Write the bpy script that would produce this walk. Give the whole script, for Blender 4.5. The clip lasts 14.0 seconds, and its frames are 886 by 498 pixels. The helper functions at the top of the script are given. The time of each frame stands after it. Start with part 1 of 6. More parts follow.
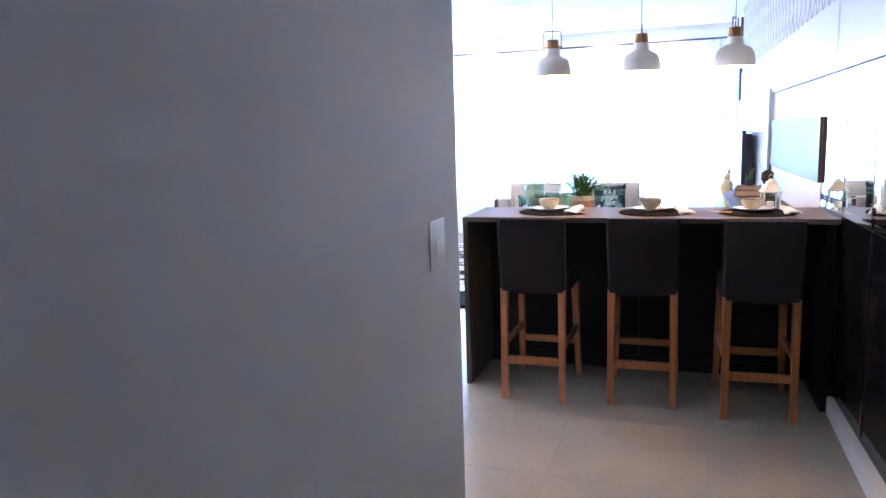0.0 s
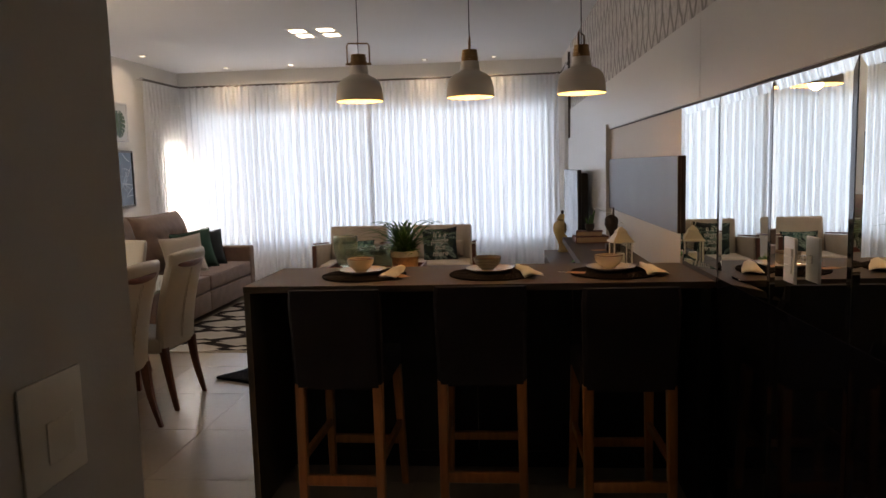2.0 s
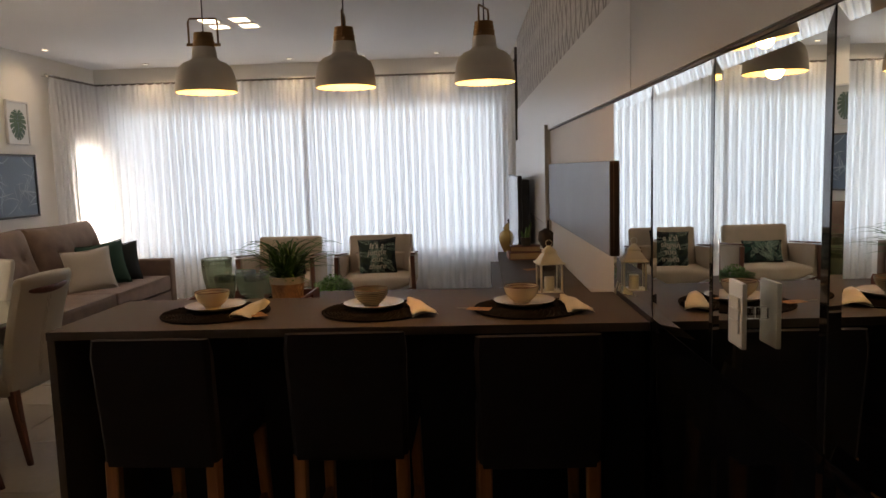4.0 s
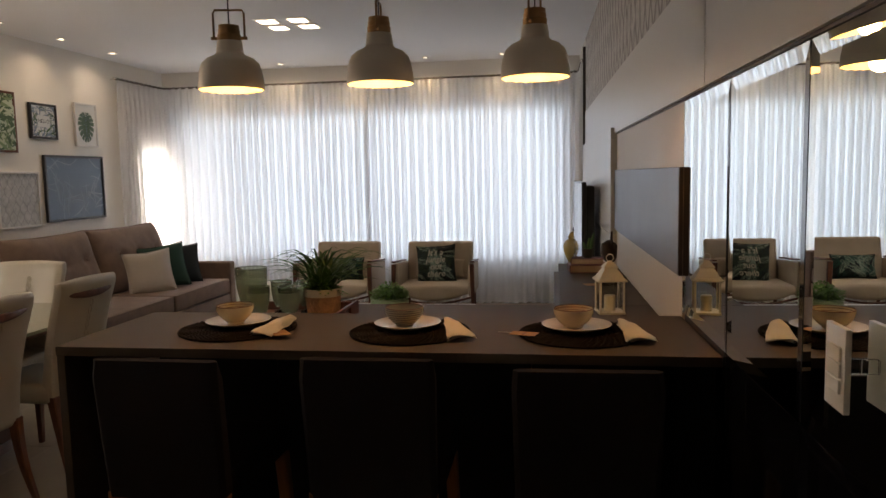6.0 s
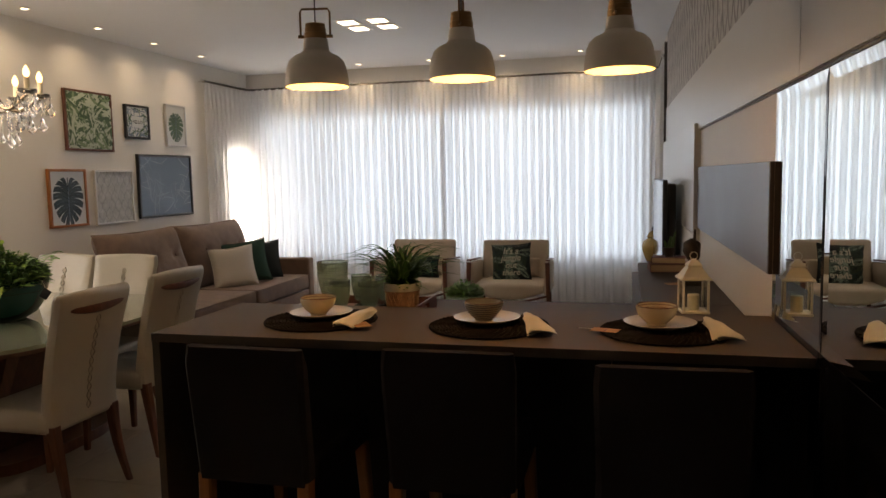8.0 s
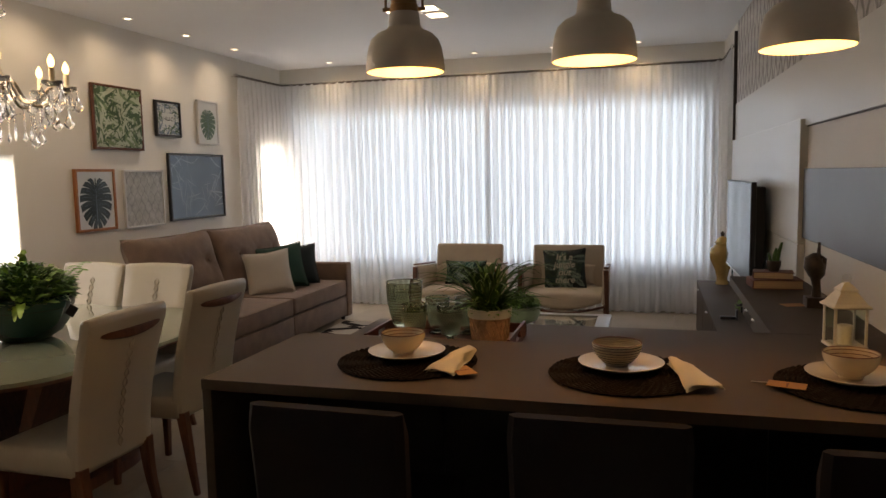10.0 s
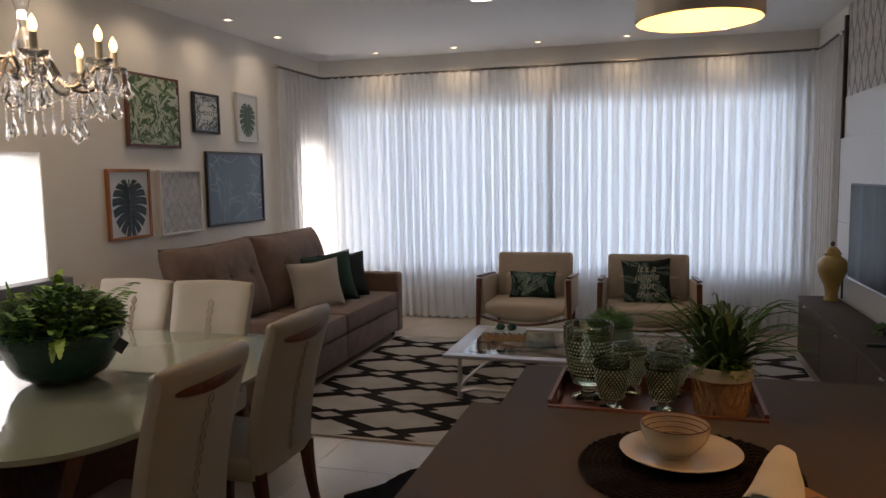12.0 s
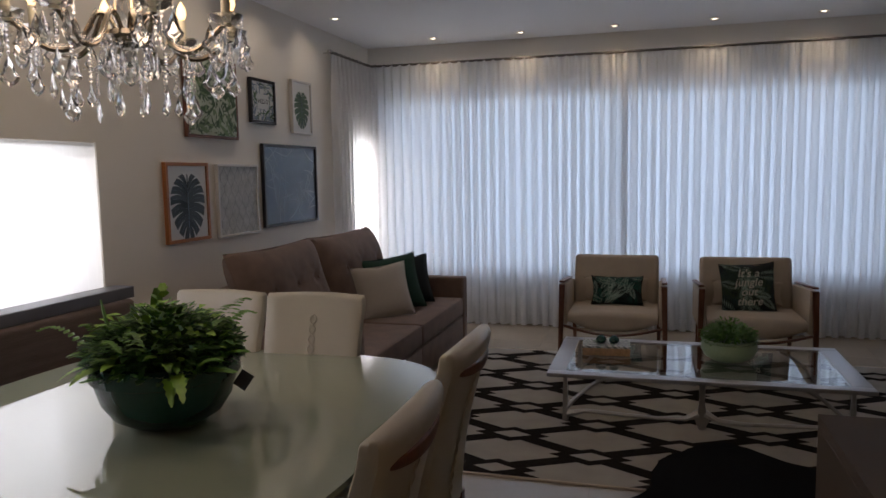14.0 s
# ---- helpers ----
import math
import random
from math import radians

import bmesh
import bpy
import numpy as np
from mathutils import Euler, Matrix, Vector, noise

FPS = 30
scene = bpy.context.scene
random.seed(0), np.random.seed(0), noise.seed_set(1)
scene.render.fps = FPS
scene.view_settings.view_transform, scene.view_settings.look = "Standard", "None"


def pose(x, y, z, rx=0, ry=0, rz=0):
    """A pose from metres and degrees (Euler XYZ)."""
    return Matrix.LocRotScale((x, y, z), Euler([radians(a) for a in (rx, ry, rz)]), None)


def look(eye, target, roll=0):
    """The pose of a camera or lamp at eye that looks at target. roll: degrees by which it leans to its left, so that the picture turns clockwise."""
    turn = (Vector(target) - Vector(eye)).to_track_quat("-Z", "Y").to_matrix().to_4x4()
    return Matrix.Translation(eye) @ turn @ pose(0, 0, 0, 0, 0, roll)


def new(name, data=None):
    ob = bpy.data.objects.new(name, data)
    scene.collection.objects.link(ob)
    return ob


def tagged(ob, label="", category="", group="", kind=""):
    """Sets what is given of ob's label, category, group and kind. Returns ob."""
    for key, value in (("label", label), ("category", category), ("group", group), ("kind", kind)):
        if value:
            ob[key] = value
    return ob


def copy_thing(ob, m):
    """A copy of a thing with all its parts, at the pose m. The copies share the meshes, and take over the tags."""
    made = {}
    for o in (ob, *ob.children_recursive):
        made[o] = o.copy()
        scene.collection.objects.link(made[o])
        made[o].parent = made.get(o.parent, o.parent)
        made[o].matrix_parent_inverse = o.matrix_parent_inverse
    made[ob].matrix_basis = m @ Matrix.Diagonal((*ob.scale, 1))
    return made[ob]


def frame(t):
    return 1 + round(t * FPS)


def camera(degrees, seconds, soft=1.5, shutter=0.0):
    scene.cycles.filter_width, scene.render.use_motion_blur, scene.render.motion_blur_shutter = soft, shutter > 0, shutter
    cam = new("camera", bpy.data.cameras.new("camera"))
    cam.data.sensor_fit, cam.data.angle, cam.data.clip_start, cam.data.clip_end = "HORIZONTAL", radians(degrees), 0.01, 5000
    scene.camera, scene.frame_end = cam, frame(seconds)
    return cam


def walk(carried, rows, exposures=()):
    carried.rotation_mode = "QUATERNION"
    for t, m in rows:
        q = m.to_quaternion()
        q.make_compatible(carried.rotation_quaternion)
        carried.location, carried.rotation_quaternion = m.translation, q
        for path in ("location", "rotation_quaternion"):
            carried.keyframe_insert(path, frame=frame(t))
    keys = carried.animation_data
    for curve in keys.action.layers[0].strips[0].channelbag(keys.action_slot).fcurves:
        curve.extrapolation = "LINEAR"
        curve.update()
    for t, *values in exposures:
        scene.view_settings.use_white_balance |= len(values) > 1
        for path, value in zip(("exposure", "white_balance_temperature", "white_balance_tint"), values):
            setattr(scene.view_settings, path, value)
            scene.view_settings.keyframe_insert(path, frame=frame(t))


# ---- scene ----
cam = camera(62.5, 14.0)
PATH = [
    (0, (0.478, 1.513, 1.5), (-0.15, 3.387, 1.192), -1.8),
    (0.5, (0.467, 1.793, 1.492), (-0.021, 3.712, 1.208), -1.7),
    (1, (0.427, 2.046, 1.503), (0.077, 3.998, 1.248), -1.7),
    (1.5, (0.424, 2.335, 1.517), (0.177, 4.304, 1.267), -1.6),
    (2, (0.401, 2.568, 1.515), (0.212, 4.546, 1.291), -1.6),
    (2.5, (0.415, 2.804, 1.514), (0.251, 4.786, 1.301), -1.7),
    (3, (0.528, 2.956, 1.513), (0.406, 4.94, 1.297), -1.6),
    (3.2, (0.588, 3.021, 1.519), (0.479, 5.006, 1.301), -1.7),
    (5.3, (0.744, 3.53, 1.525), (0.596, 5.514, 1.314), -1.2),
    (5.5, (0.753, 3.534, 1.521), (0.552, 5.513, 1.314), -1.2),
    (6, (0.773, 3.575, 1.526), (0.472, 5.542, 1.325), -1.2),
    (6.5, (0.757, 3.579, 1.509), (0.391, 5.535, 1.313), -1.1),
    (7, (0.751, 3.562, 1.517), (0.329, 5.508, 1.321), -1.2),
    (7.5, (0.748, 3.565, 1.511), (0.283, 5.5, 1.314), -1.2),
    (8, (0.752, 3.564, 1.509), (0.255, 5.492, 1.312), -1.2),
    (10.5, (0.237, 4.118, 1.546), (-0.321, 6.028, 1.344), -1.1),
    (11, (0.092, 4.244, 1.549), (-0.472, 6.152, 1.348), -1.0),
    (11.5, (-0.132, 4.382, 1.568), (-0.7, 6.289, 1.364), -0.9),
    (12, (-0.339, 4.527, 1.563), (-0.907, 6.434, 1.361), -1.0),
    (12.5, (-0.536, 4.707, 1.564), (-1.099, 6.616, 1.36), -1.0),
    (13, (-0.749, 4.792, 1.547), (-1.308, 6.701, 1.345), -1.0),
    (13.5, (-0.962, 4.831, 1.547), (-1.524, 6.74, 1.347), -1.1),
    (14, (-1.158, 4.912, 1.547), (-1.711, 6.823, 1.341), -1.0),
]
EXPOSURES = [(0, 2.84, 4500, 16), (0.5, 1.45, 4750, 14), (1, 0.57, 5350, 16), (1.5, 0.33, 6300, 18), (2, 0.18, 7100, 18), (2.5, 0.12, 7350, 17), (3, 0.08, 7500, 17),
             (5.5, 0.02, 7300, 17), (8, 0.05, 7500, 16), (10.5, 0.08, 7500, 16), (11, -0.04, 7200, 16), (11.5, -0.19, 6950, 17), (12, -0.32, 6750, 18), (12.5, -0.46, 6550, 17), (13, -0.54, 6400, 18), (14, -0.78, 6250, 18)]
walk(cam, [(t, look(eye, target, roll)) for t, eye, target, roll in PATH], EXPOSURES)

# ---- world and large lights ----
world = bpy.data.worlds.new("world")
scene.world = world
world.use_nodes = True
wn = world.node_tree.nodes
sky = wn.new("ShaderNodeTexSky")
sky.sky_type = "NISHITA"
sky.sun_disc = False
sky.sun_elevation = radians(34)
sky.sun_rotation = radians(-103)
wn["Background"].inputs["Strength"].default_value = 0.12
world.node_tree.links.new(sky.outputs[0], wn["Background"].inputs[0])

sun_data = bpy.data.lights.new("sun", "SUN")
sun_data.energy, sun_data.angle, sun_data.color = 4.0, radians(0.5), (1.0, 0.95, 0.87)
sun = new("sun", sun_data)
sun.matrix_world = look((-20, 7.6, 12.0), (0, 12.2, 0))


def area_light(name, at, target, sx, sy, watts, color):
    d = bpy.data.lights.new(name, "AREA")
    d.shape, d.size, d.size_y, d.energy, d.color = "RECTANGLE", sx, sy, watts, color
    o = new(name, d)
    o.matrix_world = look(at, target)
    return o


DAY = (0.645, 0.79, 1.0)
area_light("daylight_front", (-1.5, 12.42, 1.42), (-1.5, 0, 1.42), 4.8, 1.75, 80, DAY)
area_light("daylight_side", (-4.28, 11.75, 1.4), (0, 11.75, 1.4), 0.7, 1.6, 55, (1.0, 0.97, 0.93))
area_light("daylight_dining", (-4.30, 7.0, 1.34), (0, 7.0, 1.34), 2.2, 0.75, 44, (0.96, 0.97, 1.0))


def spot_light(name, at, target, watts, angle, color=(1.0, 0.78, 0.5), blend=0.6):
    d = bpy.data.lights.new(name, "SPOT")
    d.energy, d.spot_size, d.spot_blend, d.color, d.shadow_soft_size = watts, radians(angle), blend, color, 0.03
    o = new(name, d)
    o.matrix_world = look(at, target)
    return o


# ---- materials ----
def material(name, color, rough=0.5, metal=0.0, var=0.12, fine=60.0, coarse=3.0, bump=0.1, depth=0.002, spec=0.5,
             coat=0.0, sheen=0.0, stretch=(1, 1, 1), second=None, per_object=0.0):
    """Principled surface with coarse and fine variation, and fine relief."""
    m = bpy.data.materials.new(name)
    m.use_nodes = True
    n, l = m.node_tree.nodes, m.node_tree.links
    b = n["Principled BSDF"]
    b.inputs["Metallic"].default_value = metal
    b.inputs["Specular IOR Level"].default_value = spec
    b.inputs["Coat Weight"].default_value = coat
    b.inputs["Sheen Weight"].default_value = sheen
    tc = n.new("ShaderNodeTexCoord")
    mp = n.new("ShaderNodeMapping")
    mp.inputs["Scale"].default_value = stretch
    l.new(tc.outputs["Object"], mp.inputs["Vector"])
    big, small = n.new("ShaderNodeTexNoise"), n.new("ShaderNodeTexNoise")
    big.inputs["Scale"].default_value, small.inputs["Scale"].default_value = coarse, fine
    big.inputs["Detail"].default_value, small.inputs["Detail"].default_value = 4, 3
    l.new(mp.outputs[0], big.inputs["Vector"])
    l.new(mp.outputs[0], small.inputs["Vector"])
    add = n.new("ShaderNodeMath")
    add.operation = "MULTIPLY_ADD"
    l.new(small.outputs[0], add.inputs[0])
    add.inputs[1].default_value = 0.4
    l.new(big.outputs[0], add.inputs[2])
    ramp = n.new("ShaderNodeValToRGB")
    ramp.color_ramp.elements[0].position, ramp.color_ramp.elements[1].position = 0.45, 0.95
    lo = tuple(c * (1 - var) for c in color)
    hi = second or tuple(min(1, c * (1 + var)) for c in color)
    ramp.color_ramp.elements[0].color, ramp.color_ramp.elements[1].color = (*lo, 1), (*hi, 1)
    l.new(add.outputs[0], ramp.inputs[0])
    last = ramp.outputs[0]
    if per_object:
        info, hsv, mr = n.new("ShaderNodeObjectInfo"), n.new("ShaderNodeHueSaturation"), n.new("ShaderNodeMapRange")
        mr.inputs["To Min"].default_value, mr.inputs["To Max"].default_value = 1 - per_object, 1 + per_object
        l.new(info.outputs["Random"], mr.inputs[0])
        l.new(mr.outputs[0], hsv.inputs["Value"])
        l.new(last, hsv.inputs["Color"])
        last = hsv.outputs[0]
    l.new(last, b.inputs["Base Color"])
    rr = n.new("ShaderNodeMapRange")
    rr.inputs["To Min"].default_value, rr.inputs["To Max"].default_value = max(0.02, rough - 0.06), min(1, rough + 0.06)
    l.new(big.outputs[0], rr.inputs[0])
    l.new(rr.outputs[0], b.inputs["Roughness"])
    if bump:
        bp = n.new("ShaderNodeBump")
        bp.inputs["Strength"].default_value, bp.inputs["Distance"].default_value = bump, depth
        l.new(small.outputs[0], bp.inputs["Height"])
        l.new(bp.outputs[0], b.inputs["Normal"])
    return m


def emitter(name, color, strength):
    m = bpy.data.materials.new(name)
    m.use_nodes = True
    b = m.node_tree.nodes["Principled BSDF"]
    b.inputs["Base Color"].default_value = (*color, 1)
    b.inputs["Emission Color"].default_value = (*color, 1)
    b.inputs["Emission Strength"].default_value = strength
    return m


def glassy(name, color, rough=0.0, ior=1.45):
    m = bpy.data.materials.new(name)
    m.use_nodes = True
    b = m.node_tree.nodes["Principled BSDF"]
    b.inputs["Base Color"].default_value = (*color, 1)
    b.inputs["Transmission Weight"].default_value = 1
    b.inputs["Roughness"].default_value = rough
    b.inputs["IOR"].default_value = ior
    return m


def cloth_sheer(name, color, trans, clear):
    """Thin woven fabric: light passes both diffused and straight through the weave."""
    m = bpy.data.materials.new(name)
    m.use_nodes = True
    n, l = m.node_tree.nodes, m.node_tree.links
    n.remove(n["Principled BSDF"])
    d, t, c = n.new("ShaderNodeBsdfDiffuse"), n.new("ShaderNodeBsdfTranslucent"), n.new("ShaderNodeBsdfTransparent")
    tc, nz = n.new("ShaderNodeTexCoord"), n.new("ShaderNodeTexNoise")
    mp = n.new("ShaderNodeMapping")
    mp.inputs["Scale"].default_value = (60, 60, 6)
    nz.inputs["Scale"].default_value = 1.0
    l.new(tc.outputs["Object"], mp.inputs[0])
    l.new(mp.outputs[0], nz.inputs["Vector"])
    rp = n.new("ShaderNodeValToRGB")
    rp.color_ramp.elements[0].color = (*[x * 0.9 for x in color], 1)
    rp.color_ramp.elements[1].color = (*color, 1)
    l.new(nz.outputs[0], rp.inputs[0])
    l.new(rp.outputs[0], d.inputs[0])
    l.new(rp.outputs[0], t.inputs[0])
    a, b2 = n.new("ShaderNodeMixShader"), n.new("ShaderNodeMixShader")
    a.inputs[0].default_value, b2.inputs[0].default_value = trans, clear
    l.new(d.outputs[0], a.inputs[1])
    l.new(t.outputs[0], a.inputs[2])
    l.new(a.outputs[0], b2.inputs[1])
    l.new(c.outputs[0], b2.inputs[2])
    l.new(b2.outputs[0], n["Material Output"].inputs[0])
    return m


M = {}
M["wall"] = material("wall_paint", (0.80, 0.765, 0.705), 0.75, var=0.03, fine=180, coarse=1.2, bump=0.15)
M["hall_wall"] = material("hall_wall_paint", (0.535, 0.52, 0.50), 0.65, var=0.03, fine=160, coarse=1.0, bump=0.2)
M["ceiling"] = material("ceiling_paint", (0.86, 0.85, 0.84), 0.85, var=0.02, fine=120, coarse=0.8, bump=0.08)
M["tile"] = material("floor_porcelain", (0.345, 0.295, 0.235), 0.24, var=0.07, fine=25, coarse=2.2, bump=0.02, per_object=0.02)
M["grout"] = material("floor_grout", (0.25, 0.22, 0.18), 0.9, var=0.1)
M["lacquer"] = material("white_lacquer", (0.55, 0.53, 0.495), 0.32, var=0.02, fine=90, coarse=1.5, bump=0.03)
M["beige"] = material("beige_laminate", (0.56, 0.50, 0.42), 0.5, var=0.04, bump=0.05)
M["gap"] = material("dark_shadow_profile", (0.045, 0.03, 0.025), 0.5, var=0.15)
M["taupe"] = material("taupe_laminate", (0.082, 0.060, 0.044), 0.58, spec=0.22, var=0.1, fine=140, coarse=5, bump=0.12, stretch=(1, 6, 6))
M["dark"] = material("dark_grey_laminate", (0.010, 0.010, 0.013), 0.65, spec=0.18, var=0.15, fine=90, coarse=4, bump=0.08)
M["greypanel"] = material("satin_grey_panel", (0.115, 0.115, 0.13), 0.4, var=0.04, fine=120, bump=0.04)
M["stoolcloth"] = material("charcoal_upholstery", (0.018, 0.014, 0.016), 0.95, var=0.12, fine=500, coarse=6, bump=0.4, spec=0.2)
M["oak"] = material("honey_oak", (0.34, 0.120, 0.030), 0.45, var=0.25, fine=30, coarse=6, bump=0.15, stretch=(8, 8, 0.7))
M["walnut"] = material("walnut_wood", (0.13, 0.045, 0.022), 0.35, var=0.35, fine=30, coarse=6, bump=0.12, stretch=(7, 7, 0.8))
M["leather"] = material("cream_leather", (0.46, 0.42, 0.345), 0.42, var=0.05, fine=220, coarse=4, bump=0.25)
M["suede"] = material("mushroom_suede", (0.165, 0.107, 0.080), 0.85, var=0.22, fine=260, coarse=9, bump=0.45, sheen=0.1)
M["linen"] = material("beige_linen", (0.50, 0.42, 0.33), 0.9, var=0.07, fine=420, coarse=8, bump=0.4)
M["creamcloth"] = material("cream_cushion_cloth", (0.43, 0.39, 0.345), 0.9, var=0.06, fine=420, bump=0.4)
M["greencloth"] = material("green_velvet", (0.010, 0.045, 0.032), 0.85, var=0.3, fine=300, bump=0.3)
M["blackcloth"] = material("black_cushion_cloth", (0.006, 0.012, 0.016), 0.85, var=0.2, fine=300, bump=0.3)
M["chrome"] = material("chrome", (0.75, 0.73, 0.70), 0.16, 1.0, var=0.05, bump=0)
M["nickel"] = material("brushed_nickel", (0.16, 0.145, 0.13), 0.5, 0.6, var=0.1, bump=0.03)
M["silver"] = material("silver_leaf_metal", (0.42, 0.41, 0.41), 0.38, 0.7, var=0.12, fine=120, bump=0.15)
M["brass"] = material("aged_brass", (0.27, 0.165, 0.08), 0.38, 1.0, var=0.12, fine=90, bump=0.08)
M["champagne"] = material("champagne_metal", (0.36, 0.31, 0.25), 0.22, 0.95, var=0.12, fine=90, bump=0.08)
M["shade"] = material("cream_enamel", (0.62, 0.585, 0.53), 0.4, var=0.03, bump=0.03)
M["black"] = material("black_plastic", (0.012, 0.012, 0.014), 0.35, var=0.1, bump=0.03)
M["blackfur"] = material("black_hide", (0.005, 0.005, 0.006), 0.95, spec=0.12, var=0.4, fine=260, bump=0.8, depth=0.006)
M["ceramic"] = material("cream_stoneware", (0.62, 0.54, 0.41), 0.2, var=0.05, fine=60, bump=0.04, coat=0.3)
M["bowlgrey"] = material("grey_stoneware", (0.30, 0.275, 0.235), 0.3, var=0.1, bump=0.05)
M["rope"] = material("dark_rattan", (0.013, 0.008, 0.006), 0.9, spec=0.12, var=0.4, fine=160, coarse=30, bump=0.6)
M["napkin"] = material("cream_napkin", (0.64, 0.61, 0.52), 0.9, var=0.10, fine=350, bump=0.4)
M["tag"] = material("kraft_tag", (0.40, 0.21, 0.09), 0.8, var=0.1)
M["tray"] = material("mahogany_tray", (0.17, 0.05, 0.025), 0.35, var=0.3, fine=30, coarse=7, bump=0.1, stretch=(1, 8, 8))
M["basket"] = material("woven_basket", (0.46, 0.28, 0.15), 0.8, var=0.25, fine=150, coarse=40, bump=0.5)
M["leaf"] = material("green_leaf", (0.11, 0.25, 0.03), 0.5, var=0.4, fine=40, coarse=10, bump=0.1)
M["leafyellow"] = material("yellow_green_leaf", (0.22, 0.40, 0.045), 0.45, var=0.25, fine=40, coarse=10, bump=0.1)
M["leafteal"] = material("teal_green_leaf", (0.035, 0.13, 0.085), 0.5, var=0.3, fine=40, coarse=10, bump=0.1)
M["leafdark"] = material("dark_green_leaf", (0.05, 0.13, 0.028), 0.5, var=0.4, fine=40, coarse=10, bump=0.1)
M["greenpot"] = material("deep_green_glaze", (0.007, 0.042, 0.032), 0.25, var=0.12, bump=0.05)
M["palepot"] = material("pale_green_glaze", (0.33, 0.45, 0.29), 0.3, var=0.1, bump=0.05)
M["vase"] = material("mustard_glaze", (0.40, 0.27, 0.085), 0.22, var=0.2, fine=30, bump=0.05, coat=0.4)
M["bookred"] = material("worn_book_leather", (0.16, 0.06, 0.04), 0.6, var=0.35, fine=80, bump=0.3)
M["pages"] = material("book_pages", (0.45, 0.33, 0.20), 0.8, var=0.2, fine=5, coarse=2, bump=0.2, stretch=(1, 1, 60))
M["bronze"] = material("dark_bronze", (0.06, 0.042, 0.03), 0.45, 0.5, var=0.4, fine=60, bump=0.5)
M["lantern"] = material("cream_painted_metal", (0.66, 0.63, 0.52), 0.5, var=0.06, fine=80, bump=0.1)
M["candle"] = material("ivory_wax", (0.75, 0.70, 0.55), 0.5, var=0.03)
M["benchcloth"] = material("brown_ribbed_cloth", (0.12, 0.085, 0.07), 0.8, var=0.2, fine=20, coarse=4, bump=0.4, depth=0.004, stretch=(1, 1, 12))
M["tabletop"] = material("pale_green_back_painted_glass", (0.30, 0.33, 0.25), 0.02, var=0.01, bump=0, spec=0.6, coat=0.6)
M["rugwhite"] = material("ivory_rug_pile", (0.35, 0.32, 0.28), 0.95, var=0.14, fine=350, coarse=5, bump=0.6, depth=0.004)
M["rugdark"] = material("charcoal_rug_pile", (0.014, 0.010, 0.009), 0.95, spec=0.1, var=0.2, fine=350, coarse=5, bump=0.6, depth=0.004)
M["plate"] = material("switch_plastic", (0.82, 0.80, 0.74), 0.35, var=0.02, bump=0.02)
M["skirting"] = material("white_skirting", (0.62, 0.61, 0.6), 0.4, var=0.02, bump=0.03)
M["aluminium"] = material("window_aluminium", (0.55, 0.55, 0.55), 0.4, 0.3, var=0.03)
M["ground"] = material("garden_ground", (0.16, 0.17, 0.10), 0.9, var=0.3, fine=8, coarse=0.5)
M["mirror"] = material("mirror_silver", (0.86, 0.89, 0.88), 0.01, 1.0, var=0.0, bump=0)
M["smoke"] = material("black_glass", (0.006, 0.006, 0.008), 0.03, var=0.0, bump=0, spec=0.5)
for k in ("mirror", "tabletop"):
    r = [x for x in M[k].node_tree.nodes if x.type == "MAP_RANGE"][0]
    r.inputs["To Min"].default_value = r.inputs["To Max"].default_value = 0.004
M["screen"] = material("switched_off_screen", (0.003, 0.004, 0.008), 0.03, var=0.0, bump=0, spec=0.04)
M["glass"] = glassy("clear_glass", (0.93, 0.97, 0.95))
M["greenglass"] = glassy("green_glass", (0.60, 0.63, 0.50), 0.02)
M["glassbead"] = glassy("green_glass_bead", (0.48, 0.52, 0.40), 0.08)
M["glassbead"].node_tree.nodes["Principled BSDF"].inputs["Transmission Weight"].default_value = 0.55
M["crystal"] = glassy("crystal", (1.0, 1.0, 1.0), 0.01, 1.6)
M["crystal"].node_tree.nodes["Principled BSDF"].inputs["Transmission Weight"].default_value = 0.93
M["window_glass"] = glassy("window_pane_glass", (0.97, 0.99, 0.98))
M["curtain"] = cloth_sheer("white_voile", (0.88, 0.88, 0.88), 0.52, 0.065)
# for the sheet added to turn the dining window bright white
M["blind"] = cloth_sheer("white_added_blind", (0.92, 0.92, 0.90), 0.55, 0.25)
M["bulb"] = emitter("warm_bulb", (1.0, 0.60, 0.25), 5.0)
M["led"] = emitter("warm_led", (1.0, 0.83, 0.58), 7.0)
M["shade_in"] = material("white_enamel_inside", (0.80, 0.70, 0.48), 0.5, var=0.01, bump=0)


